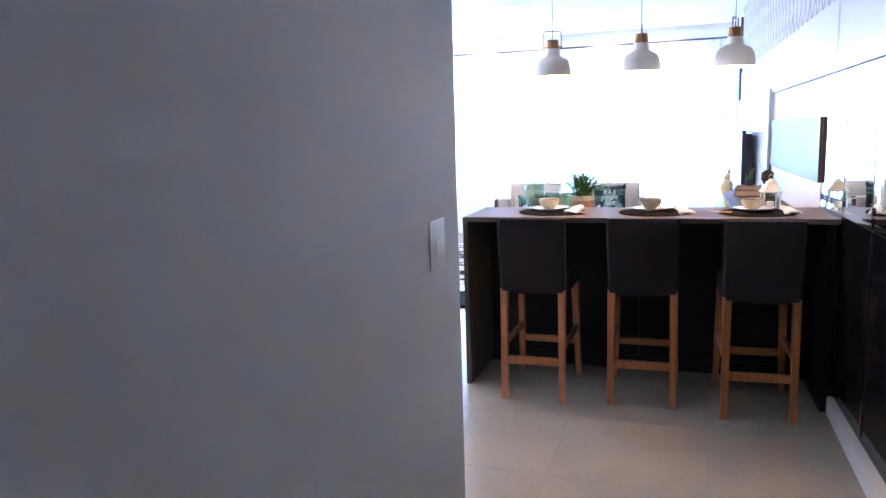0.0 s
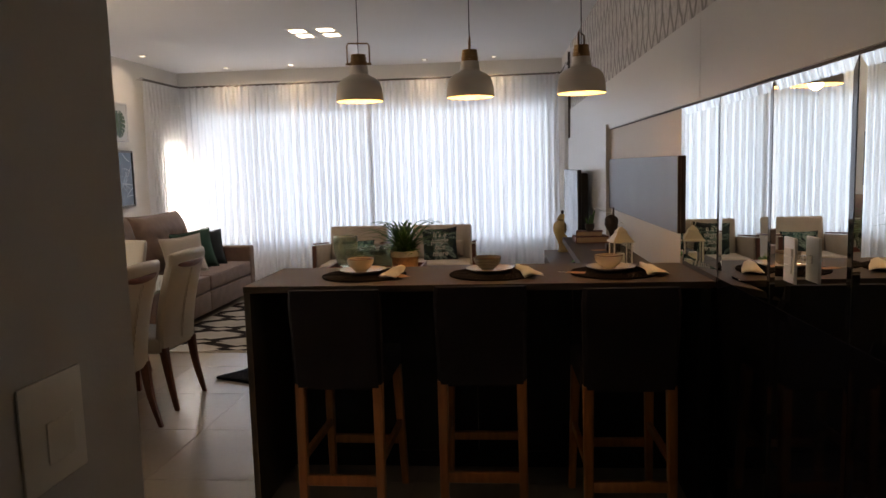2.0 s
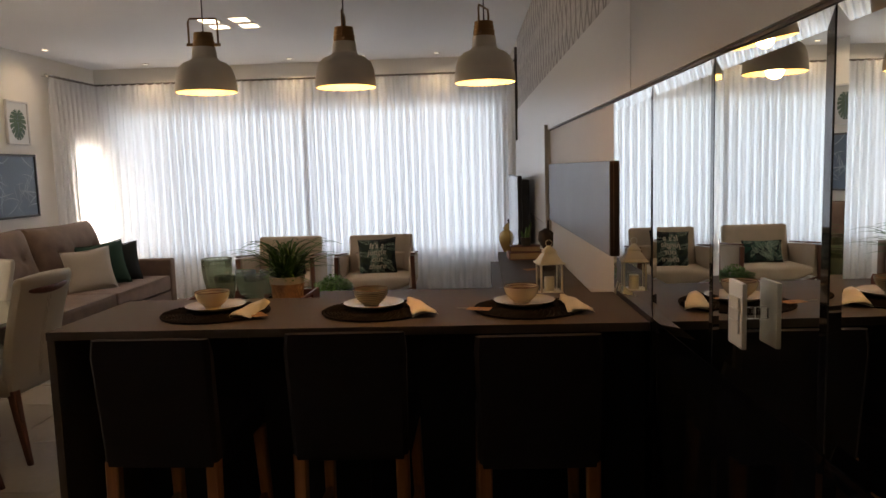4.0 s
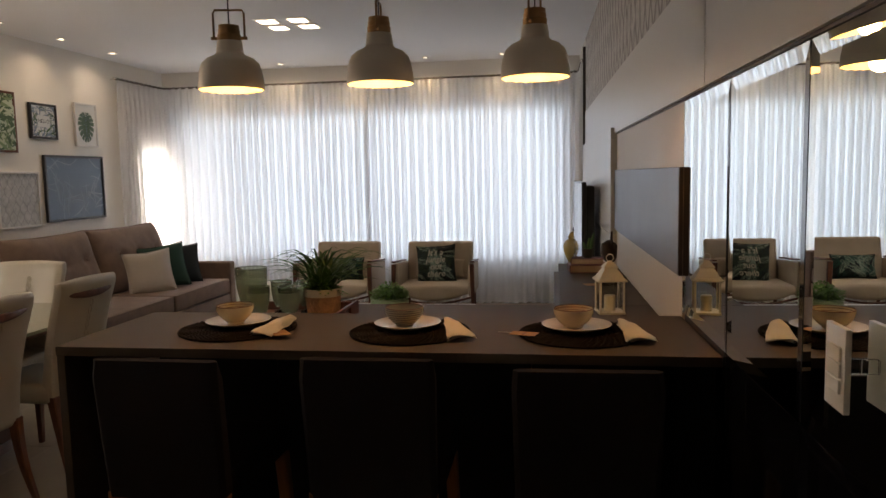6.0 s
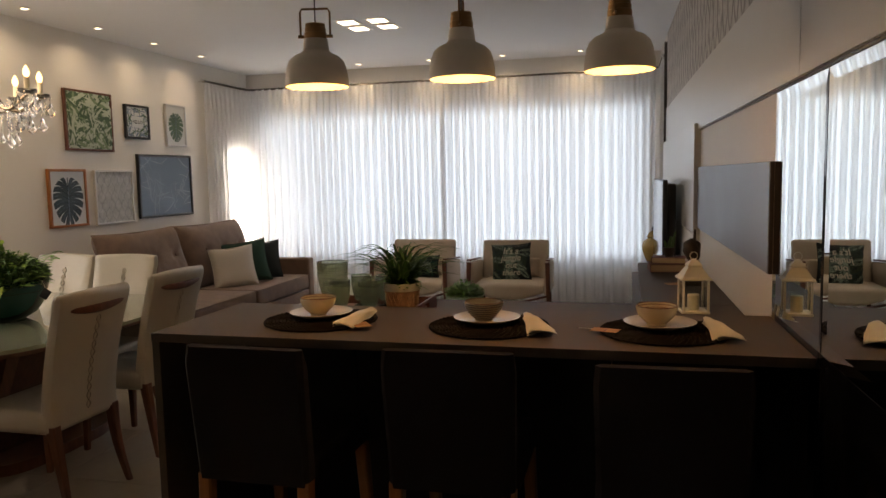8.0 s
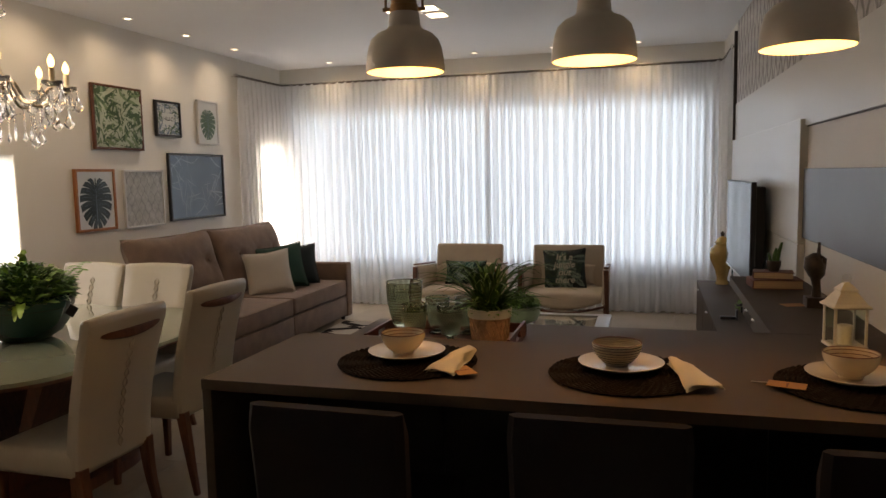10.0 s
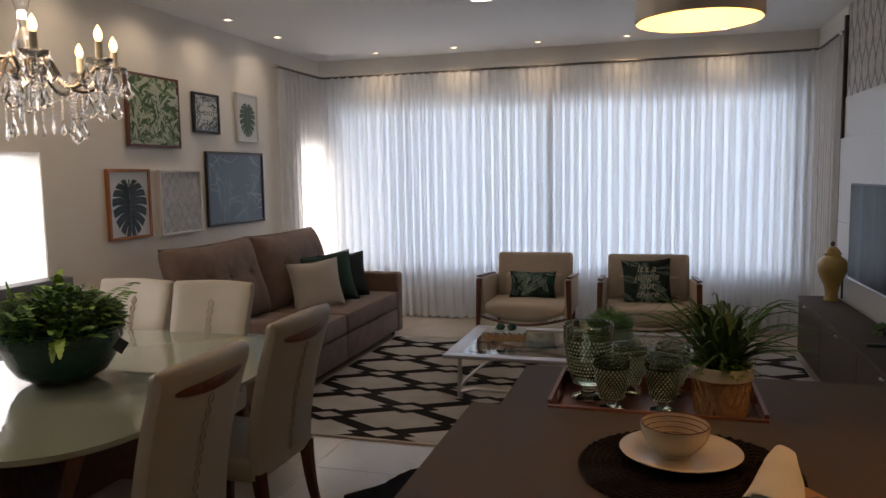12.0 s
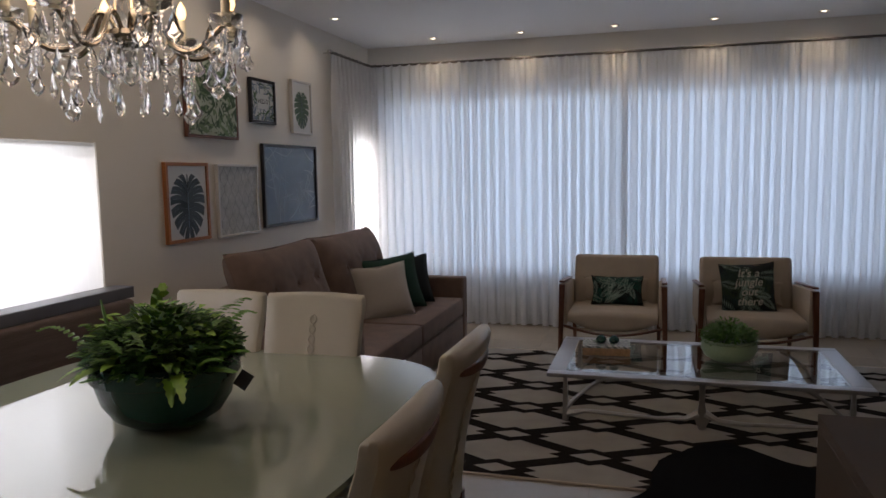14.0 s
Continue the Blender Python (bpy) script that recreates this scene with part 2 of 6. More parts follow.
def voronoi_print(name, dark, mid, light, scale, stretch=(1, 1, 1), kind="WAVE"):
    """Printed leaf pattern: curved bands broken up by cells."""
    m = bpy.data.materials.new(name)
    m.use_nodes = True
    n, l = m.node_tree.nodes, m.node_tree.links
    b = n["Principled BSDF"]
    b.inputs["Roughness"].default_value = 0.6
    tc, mp = n.new("ShaderNodeTexCoord"), n.new("ShaderNodeMapping")
    mp.inputs["Scale"].default_value = stretch
    l.new(tc.outputs["Object"], mp.inputs[0])
    v = n.new("ShaderNodeTexVoronoi")
    v.inputs["Scale"].default_value = scale
    l.new(mp.outputs[0], v.inputs["Vector"])
    rot = n.new("ShaderNodeVectorMath")
    rot.operation = "MULTIPLY_ADD"
    l.new(v.outputs["Color"], rot.inputs[0])
    rot.inputs[1].default_value = (4, 4, 4)
    l.new(mp.outputs[0], rot.inputs[2])
    w = n.new("ShaderNodeTexWave")
    w.wave_type, w.rings_direction = "RINGS", "SPHERICAL"
    w.inputs["Scale"].default_value, w.inputs["Distortion"].default_value = scale * 1.1, 2.5
    l.new(rot.outputs[0], w.inputs["Vector"])
    r = n.new("ShaderNodeValToRGB")
    r.color_ramp.elements[0].color, r.color_ramp.elements[1].color = (*dark, 1), (*light, 1)
    e = r.color_ramp.elements.new(0.5)
    e.color = (*mid, 1)
    r.color_ramp.elements[0].position, r.color_ramp.elements[2].position = 0.25, 0.8
    l.new(w.outputs[0], r.inputs[0])
    l.new(r.outputs[0], b.inputs["Base Color"])
    return m


M["print_leaf"] = voronoi_print("green_leaf_print", (0.03, 0.075, 0.03), (0.12, 0.21, 0.09), (0.50, 0.52, 0.42), 9)
M["print_cushion"] = voronoi_print("dark_palm_print", (0.003, 0.009, 0.010), (0.010, 0.035, 0.028), (0.12, 0.20, 0.16), 13)
M["print_banana"] = voronoi_print("teal_banana_leaf_print", (0.004, 0.016, 0.02), (0.012, 0.085, 0.065), (0.22, 0.34, 0.29), 11)
M["printground"] = material("black_printed_cotton", (0.006, 0.012, 0.014), 0.85, var=0.2, fine=400, bump=0.3)
M["frond_a"] = material("printed_teal_frond", (0.010, 0.095, 0.075), 0.8, var=0.3, bump=0)
M["frond_b"] = material("printed_pale_frond", (0.30, 0.40, 0.34), 0.8, var=0.25, bump=0)
M["frond_d"] = material("printed_olive_frond", (0.035, 0.060, 0.035), 0.8, var=0.3, bump=0)
M["frond_c"] = material("printed_deep_frond", (0.02, 0.05, 0.055), 0.8, var=0.3, bump=0)
M["print_sky"] = voronoi_print("blue_grey_botanical_print", (0.09, 0.125, 0.16), (0.12, 0.16, 0.20), (0.20, 0.25, 0.28), 4)
M["print_grey"] = voronoi_print("grey_fern_print", (0.18, 0.20, 0.18), (0.33, 0.34, 0.31), (0.52, 0.52, 0.48), 12)
M["leafprint_a"] = material("printed_mid_green", (0.20, 0.29, 0.15), 0.6, var=0.15, bump=0)
M["leafprint_b"] = material("printed_dark_green", (0.065, 0.125, 0.06), 0.6, var=0.15, bump=0)
M["leafprint_c"] = material("printed_pale_green", (0.50, 0.56, 0.42), 0.6, var=0.12, bump=0)
M["leafnavy"] = material("printed_navy_green", (0.010, 0.026, 0.032), 0.5, var=0.25, bump=0)
M["leafprint_grey"] = material("printed_grey_green", (0.075, 0.13, 0.085), 0.6, var=0.15, bump=0)
M["leafprint_blue"] = material("printed_pale_blue_grey", (0.17, 0.225, 0.29), 0.5, var=0.12, bump=0)
M["glossblue"] = material("slate_blue_print", (0.095, 0.135, 0.190), 0.18, var=0.1, bump=0)
M["paper"] = material("white_print_paper", (0.62, 0.63, 0.62), 0.5, var=0.02, bump=0.03)


def lattice(name, base, line, period_u, period_v, axis_u, axis_v, width, wobble=0.25):
    """Two crossing families of wavering lines, a trellis of long diamonds."""
    m = bpy.data.materials.new(name)
    m.use_nodes = True
    n, l = m.node_tree.nodes, m.node_tree.links
    b = n["Principled BSDF"]
    b.inputs["Roughness"].default_value = 0.7
    tc, sp = n.new("ShaderNodeTexCoord"), n.new("ShaderNodeSeparateXYZ")
    l.new(tc.outputs["Object"], sp.inputs[0])

    def op(kind, a, c):
        q = n.new("ShaderNodeMath")
        q.operation = kind
        for i, x in enumerate((a, c)):
            if isinstance(x, (int, float)):
                q.inputs[i].default_value = x
            elif x is not None:
                l.new(x, q.inputs[i])
        return q.outputs[0]

    nz = n.new("ShaderNodeTexNoise")
    nz.inputs["Scale"].default_value = 9
    l.new(tc.outputs["Object"], nz.inputs["Vector"])
    wob = op("MULTIPLY", op("SUBTRACT", nz.outputs[0], 0.5), wobble)
    u, v = op("DIVIDE", sp.outputs[axis_u], period_u), op("DIVIDE", sp.outputs[axis_v], period_v)
    sway = op("MULTIPLY", op("SINE", op("MULTIPLY", v, 12.566), None), 0.06)
    lines = []
    for s in (1, -1):
        x = op("ADD", op("ADD", op("MULTIPLY", v, s), u), op("ADD", wob, op("MULTIPLY", sway, -s)))
        lines.append(op("ABSOLUTE", op("SUBTRACT", op("FRACT", x, None), 0.5), None))
    near = op("MINIMUM", lines[0], lines[1])
    r = n.new("ShaderNodeMapRange")
    r.inputs["From Min"].default_value, r.inputs["From Max"].default_value = width * 0.4, width
    l.new(near, r.inputs[0])
    mix = n.new("ShaderNodeMixRGB")
    mix.inputs[1].default_value, mix.inputs[2].default_value = (*line, 1), (*base, 1)
    l.new(r.outputs[0], mix.inputs[0])
    n2 = n.new("ShaderNodeTexNoise")
    n2.inputs["Scale"].default_value = 25
    l.new(tc.outputs["Object"], n2.inputs["Vector"])
    mx = n.new("ShaderNodeMixRGB")
    mx.blend_type = "OVERLAY"
    mx.inputs[0].default_value = 0.5
    l.new(mix.outputs[0], mx.inputs[1])
    l.new(n2.outputs[0], mx.inputs[2])
    l.new(mx.outputs[0], b.inputs["Base Color"])
    return m


M["wallpaper"] = lattice("trellis_wallpaper", (0.50, 0.47, 0.44), (0.24, 0.22, 0.205), 0.17, 0.46, 1, 2, 0.13)
M["print_lattice"] = lattice("pale_lattice_print", (0.47, 0.48, 0.48), (0.33, 0.34, 0.355), 0.09, 0.16, 1, 2, 0.08, 0.1)


# ---- mesh helpers ----
def finish(name, bm, mat, smooth=False):
    me = bpy.data.meshes.new(name)
    bmesh.ops.recalc_face_normals(bm, faces=bm.faces)
    bm.to_mesh(me)
    bm.free()
    for m in (mat if isinstance(mat, (list, tuple)) else [mat]):
        me.materials.append(M[m])
    if smooth:
        me.polygons.foreach_set("use_smooth", [True] * len(me.polygons))
        me.set_sharp_from_angle(angle=radians(38))
    return me


def part(name, bm, mat, parent=None, label="", at=(0, 0, 0), rz=0.0, rx=0.0, ry=0.0, smooth=True):
    ob = new(name, finish(name, bm, mat, smooth) if isinstance(bm, bmesh.types.BMesh) else bm)
    ob.parent = parent
    ob.location = at
    ob.rotation_euler = (radians(rx), radians(ry), radians(rz))
    return tagged(ob, label)


def thing(name, at, label, category, group="", rz=0.0):
    e = new(name)
    e.empty_display_size = 0.1
    e.location, e.rotation_euler = at, (0, 0, radians(rz))
    return tagged(e, label, category, group)


def structure(name, bm, mat, label="", smooth=False):
    return tagged(part(name, bm, mat, smooth=smooth), label, kind="structure")


def box(x0, x1, y0, y1, z0, z1, bev=0.0, seg=2, bm=None):
    own = bmesh.new()
    bmesh.ops.create_cube(own, size=1)
    for v in own.verts:
        v.co = ((x0 + x1) / 2 + v.co.x * (x1 - x0), (y0 + y1) / 2 + v.co.y * (y1 - y0), (z0 + z1) / 2 + v.co.z * (z1 - z0))
    if bev:
        bmesh.ops.bevel(own, geom=own.edges[:], offset=bev, segments=seg, affect="EDGES", profile=0.6)
    return merge(bm, own)


def merge(bm, own):
    if bm is None:
        return own
    me = bpy.data.meshes.new("tmp")
    own.to_mesh(me)
    own.free()
    bm.from_mesh(me)
    bpy.data.meshes.remove(me)
    return bm


def shifted(bm, m):
    bmesh.ops.transform(bm, matrix=m, verts=bm.verts)
    return bm


def revolve(profile, seg=32, bm=None, at=(0, 0, 0), closed=False):
    own = bmesh.new()
    rings = []
    for r, z in profile:
        if r < 1e-5:
            rings.append([own.verts.new((at[0], at[1], at[2] + z))])
        else:
            rings.append([own.verts.new((at[0] + r * math.cos(2 * math.pi * i / seg), at[1] + r * math.sin(2 * math.pi * i / seg), at[2] + z)) for i in range(seg)])
    pairs = list(zip(rings, rings[1:])) + ([(rings[-1], rings[0])] if closed else [])
    for a, b in pairs:
        for i in range(seg):
            j = (i + 1) % seg
            if len(a) == 1 and len(b) == 1:
                continue
            if len(a) == 1:
                own.faces.new((a[0], b[j], b[i]))
            elif len(b) == 1:
                own.faces.new((a[i], a[j], b[0]))
            else:
                own.faces.new((a[i], a[j], b[j], b[i]))
    return merge(bm, own)


def tube(points, radius, seg=8, bm=None, flat=1.0, caps=True):
    """A tube along points; radius is a number or one for each point."""
    own = bmesh.new()
    pts = [Vector(p) for p in points]
    rad = radius if isinstance(radius, (list, tuple)) else [radius] * len(pts)
    rings, side = [], None
    for i, p in enumerate(pts):
        d = (pts[min(i + 1, len(pts) - 1)] - pts[max(i - 1, 0)]).normalized()
        if side is None:
            side = d.cross(Vector((0, 0, 1))) if abs(d.z) < 0.95 else d.cross(Vector((1, 0, 0)))
        side = (side - d * side.dot(d)).normalized()
        up = d.cross(side)
        rings.append([own.verts.new(p + (side * math.cos(2 * math.pi * k / seg) + up * math.sin(2 * math.pi * k / seg) * flat) * rad[i]) for k in range(seg)])
    for a, b in zip(rings, rings[1:]):
        for k in range(seg):
            own.faces.new((a[k], a[(k + 1) % seg], b[(k + 1) % seg], b[k]))
    if caps:
        own.faces.new(rings[0][::-1])
        own.faces.new(rings[-1])
    return merge(bm, own)


def loft(sections, bm=None):
    """Closed rings of equal length joined in order, with caps."""
    own = bmesh.new()
    rings = [[own.verts.new(p) for p in s] for s in sections]
    n = len(rings[0])
    for a, b in zip(rings, rings[1:]):
        for k in range(n):
            own.faces.new((a[k], a[(k + 1) % n], b[(k + 1) % n], b[k]))
    own.faces.new(rings[0][::-1])
    own.faces.new(rings[-1])
    return merge(bm, own)


def prism(poly, z0, z1, bev=0.0, seg=2, bm=None):
    own = bmesh.new()
    lo = [own.verts.new((x, y, z0)) for x, y in poly]
    hi = [own.verts.new((x, y, z1)) for x, y in poly]
    n = len(poly)
    for i in range(n):
        own.faces.new((lo[i], lo[(i + 1) % n], hi[(i + 1) % n], hi[i]))
    a = own.faces.new(lo[::-1])
    b = own.faces.new(hi)
    if bev:
        bmesh.ops.bevel(own, geom=list(set(a.edges[:] + b.edges[:])), offset=bev, segments=seg, affect="EDGES", profile=0.6)
    return merge(bm, own)


def leg(x0, y0, x1, y1, z0, z1, w0, w1, bm=None, bend=0.0):
    """Square leg from foot (x0, y0, z0, side w0) to top (x1, y1, z1, side w1), with an optional sabre bend."""
    secs = []
    for i in range(7):
        t = i / 6
        k = bend * math.sin(math.pi * t)
        dx, dy = x1 - x0, y1 - y0
        x, y, w = x0 + dx * t ** 1.0 - k * (1 if dx > 0 else -1 if dx < 0 else 0), y0 + dy * t - k * (1 if dy > 0 else -1 if dy < 0 else 0), (w0 + (w1 - w0) * t) / 2
        z, c = z0 + (z1 - z0) * t, w * 0.25
        secs.append([(x - w + c, y - w, z), (x + w - c, y - w, z), (x + w, y - w + c, z), (x + w, y + w - c, z), (x + w - c, y + w, z), (x - w + c, y + w, z), (x - w, y + w - c, z), (x - w, y - w + c, z)])
    return loft(secs, bm)


def pillow(w, h, t, seed=0, n=18, pinch=0.09, buttons=()):
    """A filled cushion lying in the xz plane, centred, thickness along y, corners pulled to points."""
    rnd = random.Random(seed)
    ph = [rnd.uniform(0, 6.28) for _ in range(4)]
    own = bmesh.new()
    front, back = {}, {}
    for i in range(n + 1):
        for j in range(n + 1):
            u, v = 2 * i / n - 1, 2 * j / n - 1
            f = (1 - u ** 4) * (1 - v ** 4)
            y = t / 2 * max(f, 0) ** 0.45 * (1 + 0.06 * math.sin(3 * u + ph[0]) + 0.05 * math.sin(4 * v + ph[1]))
            for bu, bv in buttons:
                q = math.hypot((u - bu) * w / 2, (v - bv) * h / 2)
                y -= 0.035 * math.exp(-(q / 0.045) ** 2) - 0.006 * math.sin(9 * math.atan2(v - bv, u - bu)) * math.exp(-((q - 0.08) / 0.06) ** 2)
            px = u * (1 - pinch * (1 - v * v)) * w / 2
            pz = v * (1 - pinch * (1 - u * u)) * h / 2 + 0.006 * math.sin(5 * u + ph[2])
            edge = i in (0, n) or j in (0, n)
            front[i, j] = own.verts.new((px, -y, pz))
            back[i, j] = front[i, j] if edge else own.verts.new((px, y, pz))
    for i in range(n):
        for j in range(n):
            own.faces.new((front[i, j], front[i + 1, j], front[i + 1, j + 1], front[i, j + 1]))
            own.faces.new((back[i, j], back[i, j + 1], back[i + 1, j + 1], back[i + 1, j]))
    return own


def pillow_edge(w, h, pinch=0.09, r=0.004):
    pts = []
    n = 14
    for side in range(4):
        for i in range(n):
            s = 2 * i / n - 1
            u, v = ((s, -1), (1, s), (-s, 1), (-1, -s))[side]
            pts.append((u * (1 - pinch * (1 - v * v)) * w / 2, 0, v * (1 - pinch * (1 - u * u)) * h / 2))
    pts.append(pts[0])
    return tube(pts, r, 6)


def text_mesh(name, words, size, mat, parent, at, rx=90, ry=0, rz=0, depth=0.001, kind_script=False):
    c = bpy.data.curves.new(name, "FONT")
    c.shear = 0.25 if kind_script else 0.0
    c.body, c.size, c.extrude, c.align_x, c.align_y = words, size, depth, "CENTER", "CENTER"
    tmp = bpy.data.objects.new(name, c)
    me = bpy.data.meshes.new_from_object(tmp)
    bpy.data.objects.remove(tmp)
    me.materials.append(M[mat])
    return part(name, me, mat, parent, at=at, rx=rx, ry=ry, rz=rz)

# ---- the shell of the flat ----
XL, XR, YF, YH, ZC = -4.07, 1.22, 12.25, -1.0, 2.862


def wx(y, off):
    """x of the east panelling at y, off metres into the room."""
    return 1.222 - 0.02095 * (y - 5.6) - off


def wall_with_hole(name, axis, at, thick, u0, u1, z0, z1, hole, mat, label):
    """A wall along x (axis 'x', at its y) or along y, cut through by one opening (u0, u1, z0, z1)."""
    bm = bmesh.new()
    spans = [(u0, hole[0], z0, z1), (hole[1], u1, z0, z1), (hole[0], hole[1], z0, hole[2]), (hole[0], hole[1], hole[3], z1)]
    for a, b, c, d in spans:
        if b - a > 1e-4 and d - c > 1e-4:
            if axis == "x":
                box(a, b, at, at + thick, c, d, bm=bm)
            else:
                box(at, at + thick, a, b, c, d, bm=bm)
    return structure(name, bm, mat, label)


wall_with_hole("wall_window", "x", YF, 0.15, XL - 0.15, 1.45, 0, ZC, (-3.95, 1.0, 0.52, 2.32), "wall", "off-white painted wall round the wide curtained window")
bm = bmesh.new()
for y0, y1, z0, z1 in ((3.45, 5.9, 0, ZC), (5.9, 8.235, 0, 0.935), (5.9, 8.235, 1.745, ZC), (8.235, 11.58, 0, ZC), (11.58, 12.14, 0, 0.52), (11.58, 12.14, 1.86, ZC), (12.14, YF, 0, ZC)):
    box(XL - 0.15, XL, y0, y1, z0, z1, bm=bm)
structure("wall_west", bm, "wall", "off-white painted wall behind sofa and dining table")
structure("wall_east", box(1.31, 1.45, YH, YF, 0, ZC), "wall", "off-white painted wall behind the panelling")
structure("wall_south", box(XL, -0.32, 3.45, 3.6, 0, ZC), "wall", "off-white painted wall of the dining corner")
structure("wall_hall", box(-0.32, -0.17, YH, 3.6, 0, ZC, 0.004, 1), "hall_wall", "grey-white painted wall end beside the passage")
structure("wall_hall_end", box(-0.32, 1.31, YH - 0.15, YH, 0, ZC), "wall", "off-white painted wall closing the passage")
structure("ceiling", box(XL - 0.15, 1.45, YH - 0.15, YF + 0.15, ZC, ZC + 0.12), "ceiling", "smooth white plaster ceiling")
structure("ground", box(-60, 60, -40, 80, -0.6, -0.5), "ground", "garden ground outside the windows")
floor = structure("floor", box(XL, 1.31, YH, YF, -0.08, -0.003), "grout", "large beige porcelain floor tiles with thin joints")
structure("baseboard", box(XL, XL + 0.015, 3.6, 11.4, 0, 0.09, 0.002, 1), "skirting", "white skirting board")
structure("baseboard_passage", box(1.195, 1.31, YH, 5.58, 0, 0.095, 0.002, 1), "skirting", "white skirting board under the dark glass panels")

# windows
w1 = structure("window_1", box(-3.949, 0.999, YF - 0.02, YF + 0.06, 0.50, 0.54, 0.003, 1), "aluminium", "wide window with white aluminium frame")
for a, b, c, d in ((-3.95, -3.90, 0.54, 2.30), (0.95, 1.0, 0.54, 2.30), (-1.5, -1.44, 0.54, 2.30)):
    part("window_frame", box(a, b, YF + 0.0, YF + 0.06, c, d, 0.003, 1), "aluminium", w1, smooth=False)
part("window_frame", box(-3.95, 1.0, YF, YF + 0.06, 2.30, 2.32, 0.003, 1), "aluminium", w1, smooth=False)
for a, b in ((-3.90, -1.5), (-1.44, 0.95)):
    p = part("pane", box(a, b, YF + 0.028, YF + 0.032, 0.54, 2.30), "window_glass", w1, smooth=False)
    p.visible_shadow = False
w2 = structure("window_2", box(XL - 0.10, XL - 0.04, 11.58, 12.14, 0.52, 0.56, 0.003, 1), "aluminium", "narrow side window behind the curtain return")
p = part("pane", box(XL - 0.075, XL - 0.07, 11.58, 12.14, 0.56, 1.86), "window_glass", w2, smooth=False)
p.visible_shadow = False
w3 = structure("window_3", box(XL - 0.14, XL + 0.03, 5.88, 8.25, 0.905, 0.935, 0.003, 1), "aluminium", "dining window glowing white through an added blind")
# blind and tube are added, only to make this opening glow white
part("roller_blind", box(XL - 0.012, XL - 0.010, 5.9, 8.235, 0.937, 1.744), "blind", w3, "white translucent blind added to make the window glow", smooth=False)
part("blind_tube", tube([(XL - 0.03, 5.91, 1.728), (XL - 0.03, 8.22, 1.728)], 0.012), "plate", w3)

# curtain rod and curtains
rod = thing("curtain_rod", (0, 0, 0), "brushed nickel curtain rod running round the window corners", "curtain rod")
RZ = 2.655
part("pole", tube([(-3.98, 11.10, RZ), (-3.98, 11.95, RZ), (-3.975, 12.09, RZ), (-3.85, 12.12, RZ), (0.92, 12.12, RZ), (1.05, 12.09, RZ), (1.065, 11.95, RZ), (1.065, 11.28, RZ)], 0.012, 8), "nickel", rod)
for x, y in ((-3.98, 11.10), (1.065, 11.28)):
    part("finial", revolve([(0, -0.024), (0.014, -0.02), (0.024, 0), (0.014, 0.02), (0, 0.024)], 14), "chrome", rod, at=(x, y, RZ), rx=90)
for i in range(7):
    x = -3.6 + i * 0.75
    part("bracket", box(x - 0.006, x + 0.006, 12.12, YF, RZ - 0.006, RZ + 0.006), "chrome", rod, smooth=False)
for x0, x1, y in ((XL, -3.98, 11.16), (1.065, 1.15, 11.34)):
    part("bracket", box(x0, x1, y - 0.006, y + 0.006, RZ - 0.006, RZ + 0.006), "chrome", rod, smooth=False)


